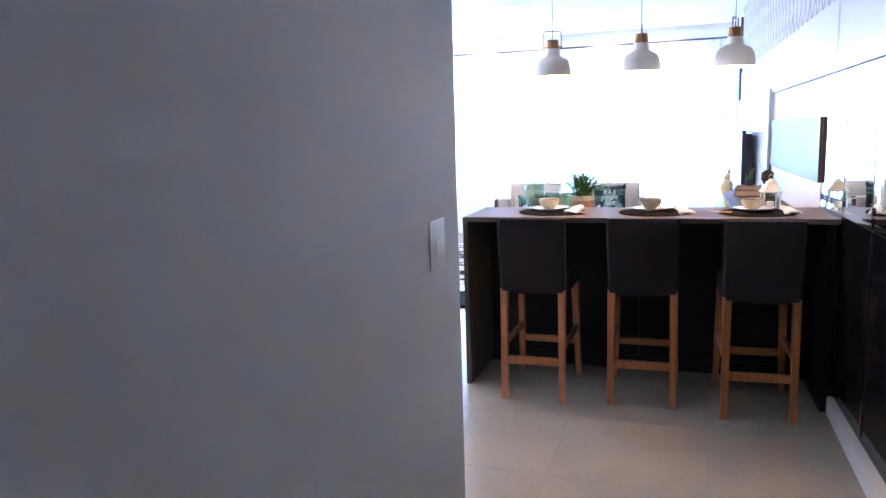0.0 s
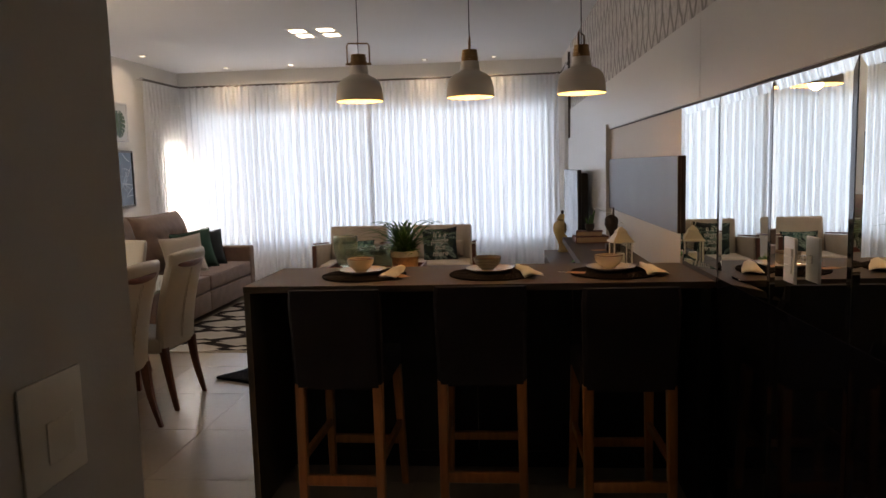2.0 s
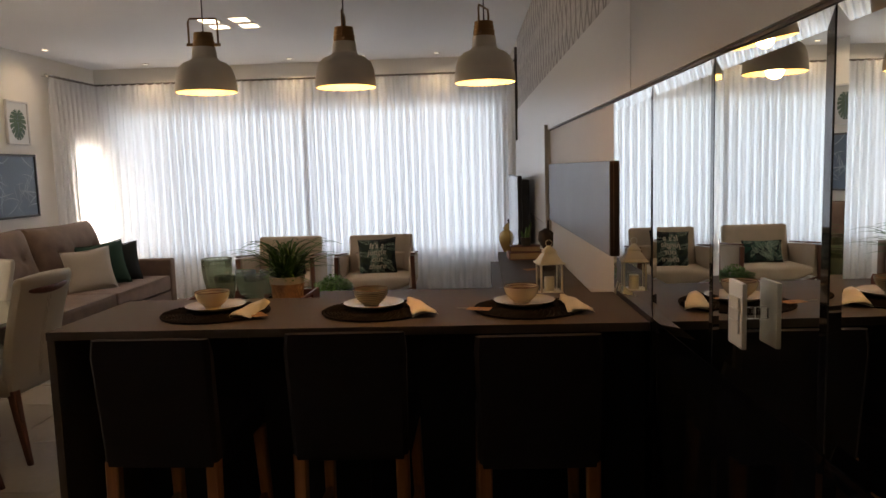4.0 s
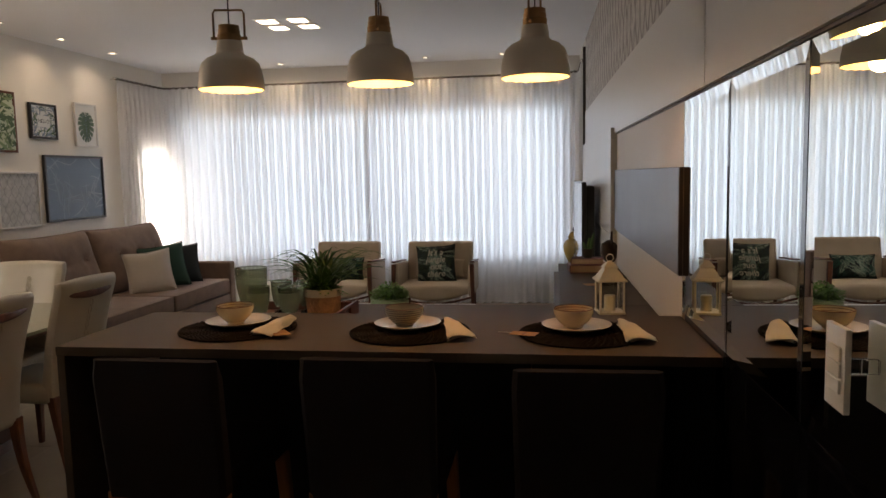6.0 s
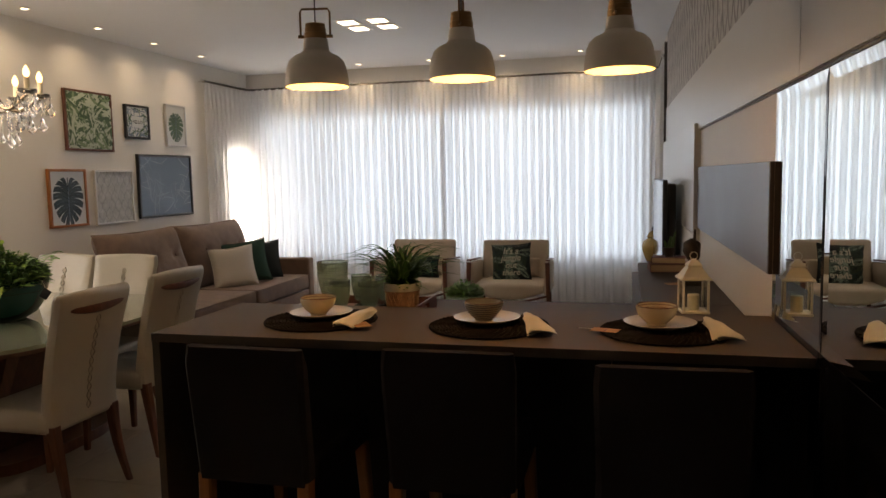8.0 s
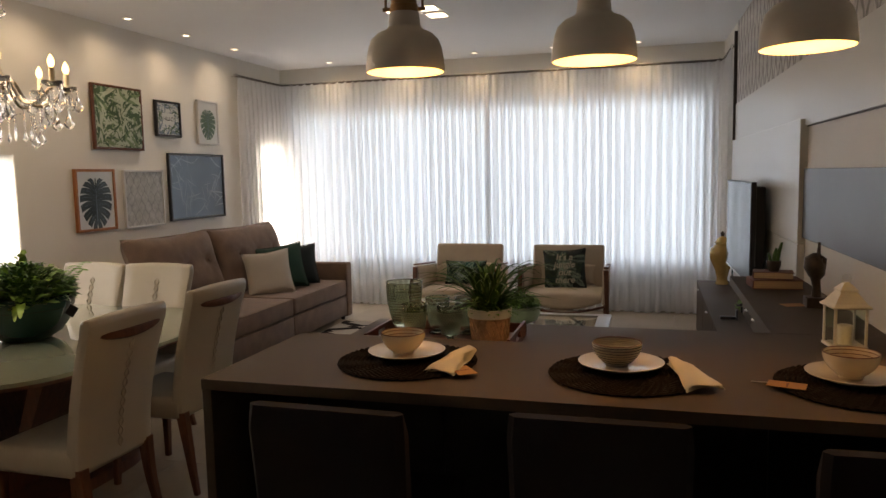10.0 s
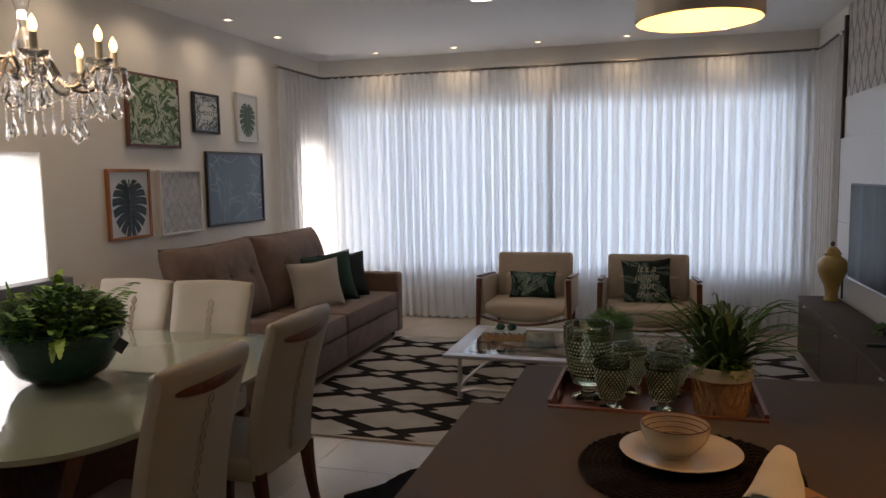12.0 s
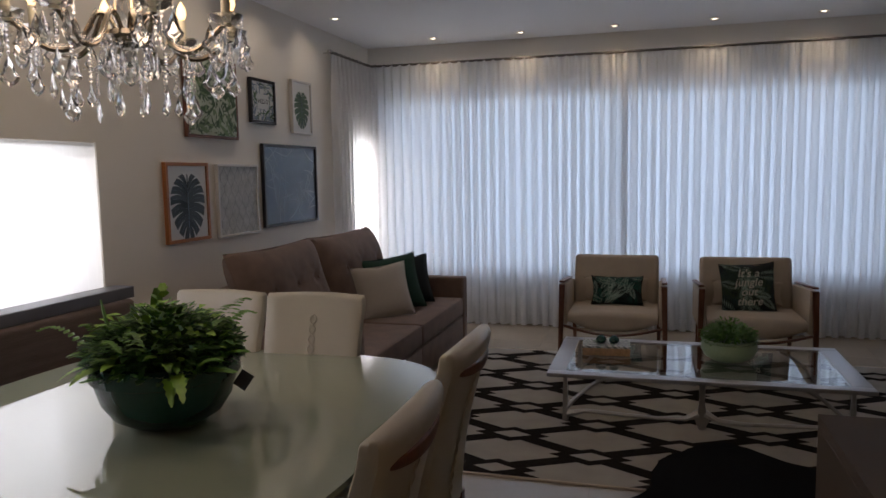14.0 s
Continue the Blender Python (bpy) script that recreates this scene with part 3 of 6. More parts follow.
def curtain(name, path, label, seed):
    """Pleated sheer curtain hung along a path of (x, y) points; deep rounded folds that lap over one another."""
    rnd = random.Random(seed)
    cum = [0]
    for a, b in zip(path, path[1:]):
        cum.append(cum[-1] + math.dist(a, b))
    total, own = cum[-1], bmesh.new()
    period = 0.098
    k = max(2, round(total / period))
    per, rows = total / k, 12
    amps = [rnd.uniform(0.75, 1.25) for _ in range(k + 2)]
    lean = [rnd.uniform(-0.7, 0.7) for _ in range(k + 2)]
    step = 14
    grid = []
    for r in range(rows + 1):
        z = RZ + 0.002 - (RZ - 0.010) * (r / rows) ** 1.35
        low = r / rows
        row = []
        for i in range(k * step + 1):
            u = i / step
            c = int(u)
            f = u - c
            a = amps[c] * (1 - f) + amps[c + 1] * f
            ln = lean[c] * (1 - f) + lean[c + 1] * f
            ends = min(1, u, k - u)
            s = u * per + per * 0.22 * math.sin(u * 0.61 + seed) * ends - per * (0.118 + 0.05 * ln) * math.sin(4 * math.pi * u) * min(1, 0.15 + low * 5) + per * 0.12 * ln * math.sin(2 * math.pi * u + 3 * low) * low
            d = (0.011 + 0.023 * min(1, low * 4.0)) * a * math.sin(2 * math.pi * u) + 0.006 * low * math.sin(u * 0.9 + seed)
            s = min(max(s, 0), total)
            q = 0
            while q < len(path) - 2 and s > cum[q + 1]:
                q += 1
            (ax, ay), (bx, by) = path[q], path[q + 1]
            t = (s - cum[q]) / (cum[q + 1] - cum[q])
            nx, ny = -(by - ay) / (cum[q + 1] - cum[q]), (bx - ax) / (cum[q + 1] - cum[q])
            row.append(own.verts.new((ax + (bx - ax) * t + nx * d, ay + (by - ay) * t + ny * d, z + 0.004 * math.sin(u * 1.7) * low - (0.020 * abs(math.sin(math.pi * u)) if r == 0 else 0))))
        grid.append(row)
    for a, b in zip(grid, grid[1:]):
        for i in range(len(a) - 1):
            own.faces.new((a[i], a[i + 1], b[i + 1], b[i]))
    c = thing(name, (0, 0, 0), label, "curtain", "sheer curtains")
    part("fabric", own, "curtain", c)
    me = finish("glider", tube([(0.015 * math.cos(a), 0, 0.015 * math.sin(a)) for a in [q * math.pi / 6 for q in range(13)]], 0.0022, 5), "nickel", True)
    for i in range(k + 1):
        s = total * i / k
        q = 0
        while q < len(path) - 2 and s > cum[q + 1]:
            q += 1
        (ax, ay), (bx, by) = path[q], path[q + 1]
        t = (s - cum[q]) / (cum[q + 1] - cum[q])
        part("glider", me, None, c, at=(ax + (bx - ax) * t, ay + (by - ay) * t, RZ), rz=math.degrees(math.atan2(by - ay, bx - ax)) + 90)
    return c


curtain("curtain", [(-3.98, 11.14), (-3.98, 12.02), (-3.93, 12.10), (-1.40, 12.12)], "white sheer pleated voile curtain on the side nearer the sofa", 3)
curtain("curtain", [(-1.43, 12.13), (0.98, 12.12), (1.06, 12.02), (1.065, 11.30)], "white sheer pleated voile curtain on the side nearer the television", 8)

# east side panelling, which closes in on the room by 1.2 degrees towards the window
def swing(bm):
    return shifted(bm, Matrix.Translation((1.222, 5.6, 0)) @ pose(0, 0, 0, 0, 0, 1.2) @ Matrix.Translation((-1.222, -5.6, 0)))



def sloped_band(y0, y1):
    """One length of the upper panel."""
    za = zb = 2.128
    return loft([[(1.206, y, 1.765), (1.31, y, 1.765), (1.31, y, z), (1.206, y, z)] for y, z in ((y0, za), (y1, zb))])


structure("trim_joint", swing(box(1.2305, 1.30, 2.82, 6.16, 0.10, 1.75)), "gap", "dark backing behind the mirror joints")
panel = structure("panelling", swing(sloped_band(5.802, 11.2)), "lacquer", "off-white lacquered wall panel under the wallpaper")
structure("panelling_passage", swing(sloped_band(YH, 5.796)), "lacquer", "off-white lacquered wall panel over the mirrors")
structure("panelling_television", swing(box(1.183, 1.31, 8.30, 11.2, 1.13, 1.80, 0.002, 1)), "lacquer", "off-white lacquered panel behind the television")
structure("panelling_lower", swing(box(1.183, 1.31, 8.30, 11.2, 0.0, 1.127, 0.002, 1)), "lacquer", "off-white lacquered panel behind the media cabinet")
structure("panelling_niche", swing(box(1.2225, 1.31, 6.168, 8.298, 0.0, 1.757)), "beige", "matt beige panel set back over the worktop")
structure("trim_shadow_gap", swing(box(1.217, 1.31, YH, 8.298, 1.757, 1.765)), "gap", "dark recessed profile over the mirrors")
structure("trim_end_board", swing(box(1.188, 1.31, 11.202, 11.24, 0.0, 2.78)), "gap", "dark wood end board beside the curtain")
structure("wallpaper", swing(box(1.214, 1.31, YH, 11.2, 1.9, ZC)), "wallpaper", "grey trellis-patterned wallpaper above the panels")
structure("wall_corner", swing(box(1.215, 1.42, 11.242, YF, 0, ZC)), "wall", "off-white painted wall beside the window")


def bevelled_mirror(name, y0, y1, z0, z1, mat, label):
    """A mirror pane facing west with a broad ground bevel round its edge."""
    bm, dark, w, d = bmesh.new(), bmesh.new(), 0.032, -0.0035
    x = 1.2255
    o = [(y0, z0), (y1, z0), (y1, z1), (y0, z1)]
    i = [(y0 + w, z0 + w), (y1 - w, z0 + w), (y1 - w, z1 - w), (y0 + w, z1 - w)]
    vb = [bm.verts.new((1.31, y, z)) for y, z in o]
    vo = [bm.verts.new((x + d, y, z)) for y, z in o]
    vi = [bm.verts.new((x, y, z)) for y, z in i]
    for k in range(4):
        j = (k + 1) % 4
        # south bevel is black glass, standing in for the dark reflection in it
        if k == 3 and mat == "mirror":
            dark.faces.new([dark.verts.new(v.co) for v in (vo[k], vo[j], vi[j], vi[k])])
        else:
            bm.faces.new((vo[k], vo[j], vi[j], vi[k]))
        bm.faces.new((vb[k], vb[j], vo[j], vo[k]))
    bm.faces.new(vb)
    t = thing(name, (0, 0, 0), label, "mirror", name + "s")
    part("bevelled_edge", swing(bm), mat, t, "ground bevelled edge", smooth=False)
    if mat == "mirror":
        part("dark_edge", swing(dark), "smoke", t, "bevelled edge coloured dark in place of its reflection", smooth=False)
    else:
        dark.free()
    bm = bmesh.new()
    bm.faces.new([bm.verts.new((x, y, z)) for y, z in i])
    part("pane", swing(bm), mat, t, smooth=False)
    return t


edges = [6.166, 5.565, 5.01, 4.462, 3.91, 3.36, 2.81]
for a, b in zip(edges[1:], edges):
    bevelled_mirror("wall_mirror", a + 0.003, b - 0.003, 1.040, 1.756, "mirror", "tall narrow wall mirror pane beside the breakfast bar")
for a, b in zip(edges[1:], edges):
    if a < 5.58:
        bevelled_mirror("black_glass_panel", a + 0.0015, min(b, 5.595) - 0.0015, 0.097, 1.037, "smoke", "glossy black glass panel below the mirrors")
structure("wall_lining", box(1.226, 1.31, YH, 2.81, 0.095, 1.745), "lacquer", "off-white panel further back in the passage")

# ---- breakfast bar and kitchen counter ----
bar = thing("breakfast_bar", (0, 0, 0), "taupe laminate breakfast bar set for three", "bar counter")
part("top", prism([(-0.765, 5.60), (1.2215, 5.60), (wx(6.18, 0.001), 6.18), (-0.765, 6.18)], 0.992, 1.02), "taupe", bar, "taupe laminate bar top", smooth=False)
part("side_panel", box(-0.765, -0.737, 5.602, 6.178, 0, 0.991, 0.0015, 1), "taupe", bar, smooth=False)
part("side_panel", box(1.165, 1.205, 5.602, 6.178, 0, 0.991, 0.0015, 1), "dark", bar, smooth=False)
for i in range(4):
    part("back_panel", box(-0.735 + i * 0.476, -0.735 + i * 0.476 + 0.473, 6.14, 6.16, 0.02, 0.99, 0.0015, 1), "dark", bar, "dark grey vertical front panel", smooth=False)
part("plinth", box(-0.735, 1.163, 6.12, 6.14, 0, 0.08), "dark", bar, smooth=False)
kc = thing("kitchen_counter", (0, 0, 0), "taupe laminate kitchen counter a step below the bar", "kitchen counter")
part("worktop", prism([(-0.755, 6.182), (wx(6.182, 0.001), 6.182), (wx(6.88, 0.001), 6.88), (-0.755, 6.88)], 0.90, 0.93), "taupe", kc, smooth=False)
part("side_panel", box(-0.755, -0.73, 6.182, 6.878, 0, 0.899, 0.0015, 1), "taupe", kc, smooth=False)
part("back_panel", box(-0.73, 0.79, 6.84, 6.878, 0.0, 0.899, 0.0015, 1), "taupe", kc, smooth=False)
shelf = thing("side_worktop", (0, 0, 0), "long taupe laminate shelf running along the beige panel", "shelf")
part("top", prism([(0.80, 6.883), (wx(6.883, 0.001), 6.883), (wx(8.296, 0.001), 8.296), (wx(8.296, 0.06), 8.296), (wx(8.42, 0.06), 8.42), (0.80, 8.42)], 0.885, 0.93), "taupe", shelf, smooth=False)
part("support", box(1.10, 1.2, 8.30, 8.36, 0.5, 0.884), "taupe", shelf, smooth=False)

# ---- bar stools ----


def bar_stool():
    s = thing("bar_stool", (0, 0, 0), "charcoal upholstered bar stool with honey oak legs at the bar", "bar stool", "stools at the breakfast bar")
    secs = []
    for i in range(9):
        t = i / 8
        z, y, hw, th = 0.628 + 0.407 * t, -0.215 - 0.045 * t, 0.180 + 0.010 * t, 0.034 - 0.008 * t
        if i == 8:
            hw, th = hw - 0.006, th - 0.010
        r = 0.014
        secs.append([(-hw + r, y - th, z), (hw - r, y - th, z), (hw, y - th + r, z), (hw, y + th - r, z), (hw - r, y + th, z), (-hw + r, y + th, z), (-hw, y + th - r, z), (-hw, y - th + r, z)])
    part("backrest", loft(secs), "stoolcloth", s, "charcoal fabric backrest")
    part("seat", box(-0.185, 0.185, -0.20, 0.235, 0.60, 0.70, 0.022, 3), "stoolcloth", s, "charcoal fabric seat")
    for sx in (-1, 1):
        part("leg", leg(sx * 0.165, -0.245, sx * 0.162, -0.225, 0, 0.64, 0.034, 0.042), "oak", s)
        part("leg", leg(sx * 0.178, 0.262, sx * 0.163, 0.205, 0, 0.60, 0.032, 0.042), "oak", s)
        part("stretcher", box(sx * 0.168 - 0.011, sx * 0.168 + 0.011, -0.215, 0.235, 0.30, 0.335, 0.003, 1), "oak", s)
    part("stretcher", box(-0.15, 0.15, -0.250, -0.226, 0.207, 0.252, 0.003, 1), "oak", s)
    part("stretcher", box(-0.155, 0.155, 0.235, 0.259, 0.205, 0.245, 0.003, 1), "oak", s)
    return s


st = bar_stool()
st.location, st.rotation_euler = (-0.314, 5.665, 0), (0, 0, radians(-1))
copy_thing(st, pose(0.266, 5.715, 0, 0, 0, 0.5))
copy_thing(st, pose(0.846, 5.64, 0, 0, 0, 1.5))

# ---- pendant lamps ----


def pendant(x, y, rz):
    p = thing("pendant_lamp", (x, y, 0), "cream enamel pendant lamp with brass neck above the bar", "pendant lamp", "pendant lamps over the bar", rz)
    z = 1.822
    prof = [(0.107, 0.0), (0.1075, 0.004), (0.1055, 0.03), (0.100, 0.062), (0.092, 0.084), (0.075, 0.100), (0.052, 0.110), (0.044, 0.118), (0.0405, 0.150), (0.040, 0.156)]
    inn = [(r - 0.0025, zz) for r, zz in prof[::-1]]
    part("shade", revolve([(r, z + h) for r, h in prof], 40), "shade", p, "cream enamel shade")
    part("inner_shade", revolve([(max(r, 0.004), z + h - 0.0015) for r, h in inn if h < 0.149] + [(0.1045, z)], 40), "shade_in", p, "white enamel inside of the shade")
    part("neck", revolve([(0, z + 0.158), (0.037, z + 0.156), (0.0375, z + 0.176), (0.035, z + 0.178), (0.035, z + 0.192), (0.033, z + 0.194), (0.033, z + 0.206), (0.012, z + 0.210), (0, z + 0.211)], 28), "brass", p, "brass neck")
    part("bow", tube([(0.05, 0, z + 0.162), (0.05, 0, z + 0.245), (0.044, 0, z + 0.256), (-0.044, 0, z + 0.256), (-0.05, 0, z + 0.245), (-0.05, 0, z + 0.162)], 0.0035, 8), "brass", p)
    part("knob", tube([(-0.058, 0, z + 0.166), (0.058, 0, z + 0.166)], 0.0055, 8), "brass", p)
    part("cord", tube([(0, 0, z + 0.205), (0, 0, ZC - 0.02)], 0.0022, 6), "gap", p)
    part("canopy", revolve([(0, ZC - 0.028), (0.05, ZC - 0.026), (0.052, ZC), (0, ZC)], 24), "shade", p)
    part("bulb", revolve([(0, z + 0.056), (0.018, z + 0.059), (0.027, z + 0.073), (0.024, z + 0.094), (0.014, z + 0.112), (0.012, z + 0.145), (0, z + 0.146)], 20), "bulb", p, "glowing warm bulb")
    d = bpy.data.lights.new("pendant_light", "POINT")
    d.energy, d.color, d.shadow_soft_size = 2.3, (1.0, 0.56, 0.22), 0.03
    o = new("pendant_light", d)
    o.location = (x, y, z + 0.008)
    return p


for i, (x, a) in enumerate(((-0.278, 12), (0.226, 95), (0.718, 70))):
    pendant(x, 5.90, a)

# ---- sofa ----
sofa = thing("sofa", (0, 0, 0), "mushroom suede three-seat sofa with cushions by the picture wall", "sofa")
part("base", box(-3.96, -2.80, 8.72, 11.27, 0.05, 0.27, 0.02, 2), "suede", sofa)
part("arm", box(-3.96, -2.78, 11.16, 11.29, 0.04, 0.62, 0.025, 3), "suede", sofa)
part("arm", box(-3.96, -2.78, 8.70, 8.84, 0.04, 0.62, 0.025, 3), "suede", sofa)
part("back", box(-4.0, -3.78, 8.70, 11.29, 0.04, 0.80, 0.03, 3), "suede", sofa)
for y0, y1 in ((8.845, 9.95), (9.955, 11.155)):
    part("front_panel", box(-2.84, -2.785, y0, y1, 0.06, 0.27, 0.015, 2), "suede", sofa)
    part("seat_cushion", box(-3.80, -2.78, y0, y1, 0.275, 0.44, 0.04, 4), "suede", sofa)
    w = y1 - y0 - 0.01 if y0 > 9 else y1 - y0
    b = shifted(pillow(w * 1.03, 0.68, 0.30, int(y0 * 7), 34, 0.055, ((-0.55, 0.1), (0, 0.1), (0.55, 0.1))), pose(0, 0, 0, -17, 0, 0))
    part("back_cushion", b, "suede", sofa, at=(-3.60, (y0 + y1) / 2, 0.745), rz=90)
    e = shifted(pillow_edge(w * 1.03, 0.68, 0.055, 0.006), pose(0, 0, 0, -17, 0, 0))
    for k in (-0.55, 0, 0.55):
        part("button", revolve([(0, -0.008), (0.014, -0.005), (0.016, 0.0), (0.012, 0.006), (0, 0.008)], 12), "suede", sofa, at=(-3.60 + 0.105 + 0.012, (y0 + y1) / 2 + k * w / 2, 0.745 + 0.075), ry=73)
    part("seat_piping", tube([(-3.74, y0 + 0.012, 0.434), (-2.80, y0 + 0.012, 0.434), (-2.787, y0 + 0.02, 0.432), (-2.787, y1 - 0.02, 0.432), (-2.80, y1 - 0.012, 0.434), (-3.74, y1 - 0.012, 0.434)], 0.005, 6), "suede", sofa)
    part("piping", e, "suede", sofa, at=(-3.60, (y0 + y1) / 2, 0.745), rz=90)
for y in (8.78, 11.2):
    for x in (-3.9, -2.86):
        part("foot", revolve([(0, 0), (0.02, 0), (0.025, 0.05), (0, 0.05)], 12), "black", sofa, at=(x, y, 0.0))


def cushion(name, w, t, mat, at, rx, rz, label, seed, ry=0.0, h=None):
    c = thing(name, at, label, "cushion")
    c.rotation_euler = (radians(rx), radians(ry), radians(rz))
    part("cover", pillow(w, h or w, t, seed), mat, c)
    part("seam", pillow_edge(w, h or w), mat, c)
    return c


cushion("cushion", 0.45, 0.15, "creamcloth", (-3.20, 10.25, 0.625), -22, 38, "grey-beige linen scatter cushion on the sofa", 1, -5)
cushion("cushion", 0.48, 0.14, "greencloth", (-3.23, 10.55, 0.645), -24, 34, "deep green velvet scatter cushion on the sofa", 2, -7)
cushion("cushion", 0.44, 0.14, "blackcloth", (-3.22, 10.86, 0.630), -24, 30, "near-black scatter cushion on the sofa", 3, -4)

# ---- armchairs ----


def armchair():
    a = thing("armchair", (0, 0, 0), "beige linen armchair with walnut frame in front of the curtains", "armchair", "armchairs by the window")
    secs = []
    for i in range(17):
        u = -1 + i / 8
        g = 1 - u * u
        x, yf, zt, zb = 0.328 * u, -0.335 - 0.03 * g, 0.425 + 0.020 * g, 0.345 - 0.065 * g
        k = 0.55 + 0.45 * min(1, (1 - abs(u)) * 6)
        zm, hz = (zt + zb) / 2, (zt - zb) / 2 * k
        ring = []
        for cy, cz, st in ((yf + 0.05, -1, 180), (0.22, -1, 270), (0.22, 1, 0), (yf + 0.05, 1, 90)):
            for q in range(5):
                b = radians(st + 22.5 * q)
                ring.append((x, cy + 0.05 * math.cos(b), zm + cz * max(0, hz - 0.04) + 0.04 * math.sin(b)))
        secs.append(ring)
    part("seat", loft(secs), "linen", a, "rounded beige linen seat")
    part("backrest", shifted(box(-0.335, 0.335, -0.045, 0.045, -0.27, 0.27, 0.035, 3), pose(0, 0, 0, -11, 0, 0)), "linen", a, "beige linen backrest", at=(0, 0.285, 0.555))
    part("lumbar_pillow", shifted(pillow(0.52, 0.20, 0.11, 5, 12), pose(0, 0, 0, -10, 0, 0)), "linen", a, at=(0, 0.17, 0.545))
    for s in (-1, 1):
        sec = [(s * 0.335, -0.33), (s * 0.385, -0.33), (s * 0.385, 0.30), (s * 0.335, 0.30)]
        bm = bmesh.new()
        lo = [bm.verts.new((x, y, 0.33)) for x, y in sec]
        hi = [bm.verts.new((x, y, 0.66 if y < 0 else 0.61)) for x, y in sec]
        for i in range(4):
            bm.faces.new((lo[i], lo[(i + 1) % 4], hi[(i + 1) % 4], hi[i]))
        bm.faces.new(lo)
        bm.faces.new(hi)
        bmesh.ops.bevel(bm, geom=bm.edges[:], offset=0.014, segments=2, affect="EDGES", profile=0.6)
        part("arm", bm, "linen", a, "beige linen arm")
        part("leg", leg(s * 0.385, -0.37, s * 0.37, -0.345, 0, 0.655, 0.028, 0.042), "walnut", a)
        part("leg", leg(s * 0.34, 0.36, s * 0.34, 0.28, 0, 0.36, 0.026, 0.036), "walnut", a)
        part("arm_cap", shifted(box(-0.02, 0.02, -0.33, 0.30, -0.008, 0.008, 0.004, 1), pose(0, 0, 0, -4.5, 0, 0)), "walnut", a, at=(s * 0.372, -0.01, 0.650))
    pts = [(-0.37 + 0.74 * i / 12, -0.340 - 0.028 * math.sin(math.pi * i / 12), 0.325 - 0.062 * math.sin(math.pi * i / 12)) for i in range(13)]
    part("front_rail", tube(pts, 0.018, 8, flat=0.6), "walnut", a)
    part("rear_rail", box(-0.33, 0.33, 0.25, 0.275, 0.28, 0.31, 0.003, 1), "walnut", a)
    return a


ac = armchair()
ac.location = (-1.46, 11.03, 0)
ac.scale = (1.05, 1, 1)
copy_thing(ac, pose(-0.425, 10.98, 0, 0, 0, 1.5))
c1 = cushion("cushion", 0.42, 0.12, "printground", (-1.44, 11.07, 0.555), -16, 2, "teal banana-leaf print lumbar cushion on the armchair", 4, h=0.24)
c = cushion("cushion", 0.41, 0.13, "printground", (-0.44, 11.03, 0.600), -14, 2, "black palm-print cushion with cream lettering on the armchair", 6, -3)


def printed_fronds(c, w, h, t, n, seed, size, mats=("frond_c", "frond_a", "frond_b")):
    """Palm fronds printed on the front of a cushion, following its swell."""
    rnd = random.Random(seed)

    def on(px, pz, lift):
        u, v = max(-0.97, min(0.97, 2 * px / w)), max(-0.97, min(0.97, 2 * pz / h))
        y = t / 2 * ((1 - u ** 4) * (1 - v ** 4)) ** 0.45 * 1.08
        return (u * (1 - 0.06 * (1 - v * v)) * w / 2, -y - 0.001 - lift, v * (1 - 0.06 * (1 - u * u)) * h / 2)

    for mi, mt in enumerate(mats):
        bm = bmesh.new()
        for k in range(n):
            cx, cz, a = rnd.uniform(-0.46, 0.46) * w, rnd.uniform(-0.46, 0.46) * h, rnd.uniform(0, 6.28)
            ln = size * rnd.uniform(0.7, 1.2)
            for i in range(13):
                q = i / 12
                bx, bz = cx + math.cos(a) * ln * (q - 0.5), cz + math.sin(a) * ln * (q - 0.5)
                for s in (-1, 1):
                    d = a + s * (1.15 - 0.7 * q)
                    l2 = ln * 0.42 * math.sin(math.pi * (0.15 + 0.8 * q)) * (1.0 if mt != "frond_b" else 0.8)
                    wd = ln * 0.022
                    nx, nz = -math.sin(d) * wd, math.cos(d) * wd
                    mx, mz, ex, ez = bx + math.cos(d) * l2 * 0.5, bz + math.sin(d) * l2 * 0.5, bx + math.cos(d) * l2, bz + math.sin(d) * l2
                    lift = 0.0006 * mi + 0.00002 * k
                    vs = [bm.verts.new(on(*p, lift)) for p in ((bx, bz), (mx + nx, mz + nz), (ex, ez), (mx - nx, mz - nz))]
                    bm.faces.new(vs)
        part("leaf_print", bm, mt, c, "printed palm fronds", smooth=False)


printed_fronds(c1, 0.42, 0.24, 0.12, 20, 5, 0.115)
printed_fronds(c, 0.42, 0.42, 0.13, 12, 8, 0.20, ("frond_c", "frond_d", "frond_b"))
for words, z in (("It's a", 0.115), ("jungle", 0.045), ("out", -0.030), ("there", -0.105)):
    tagged(text_mesh("lettering", words, 0.086, "napkin", c, (0.0, -0.074, z), depth=0.006, kind_script=True), kind="stuff")

# ---- dining set ----


def rounded(hx, hy, n=3.4, seg=72, cx=0, cy=0):
    return [(cx + hx * math.copysign(abs(math.cos(2 * math.pi * i / seg)) ** (2 / n), math.cos(2 * math.pi * i / seg)),
             cy + hy * math.copysign(abs(math.sin(2 * math.pi * i / seg)) ** (2 / n), math.sin(2 * math.pi * i / seg))) for i in range(seg)]


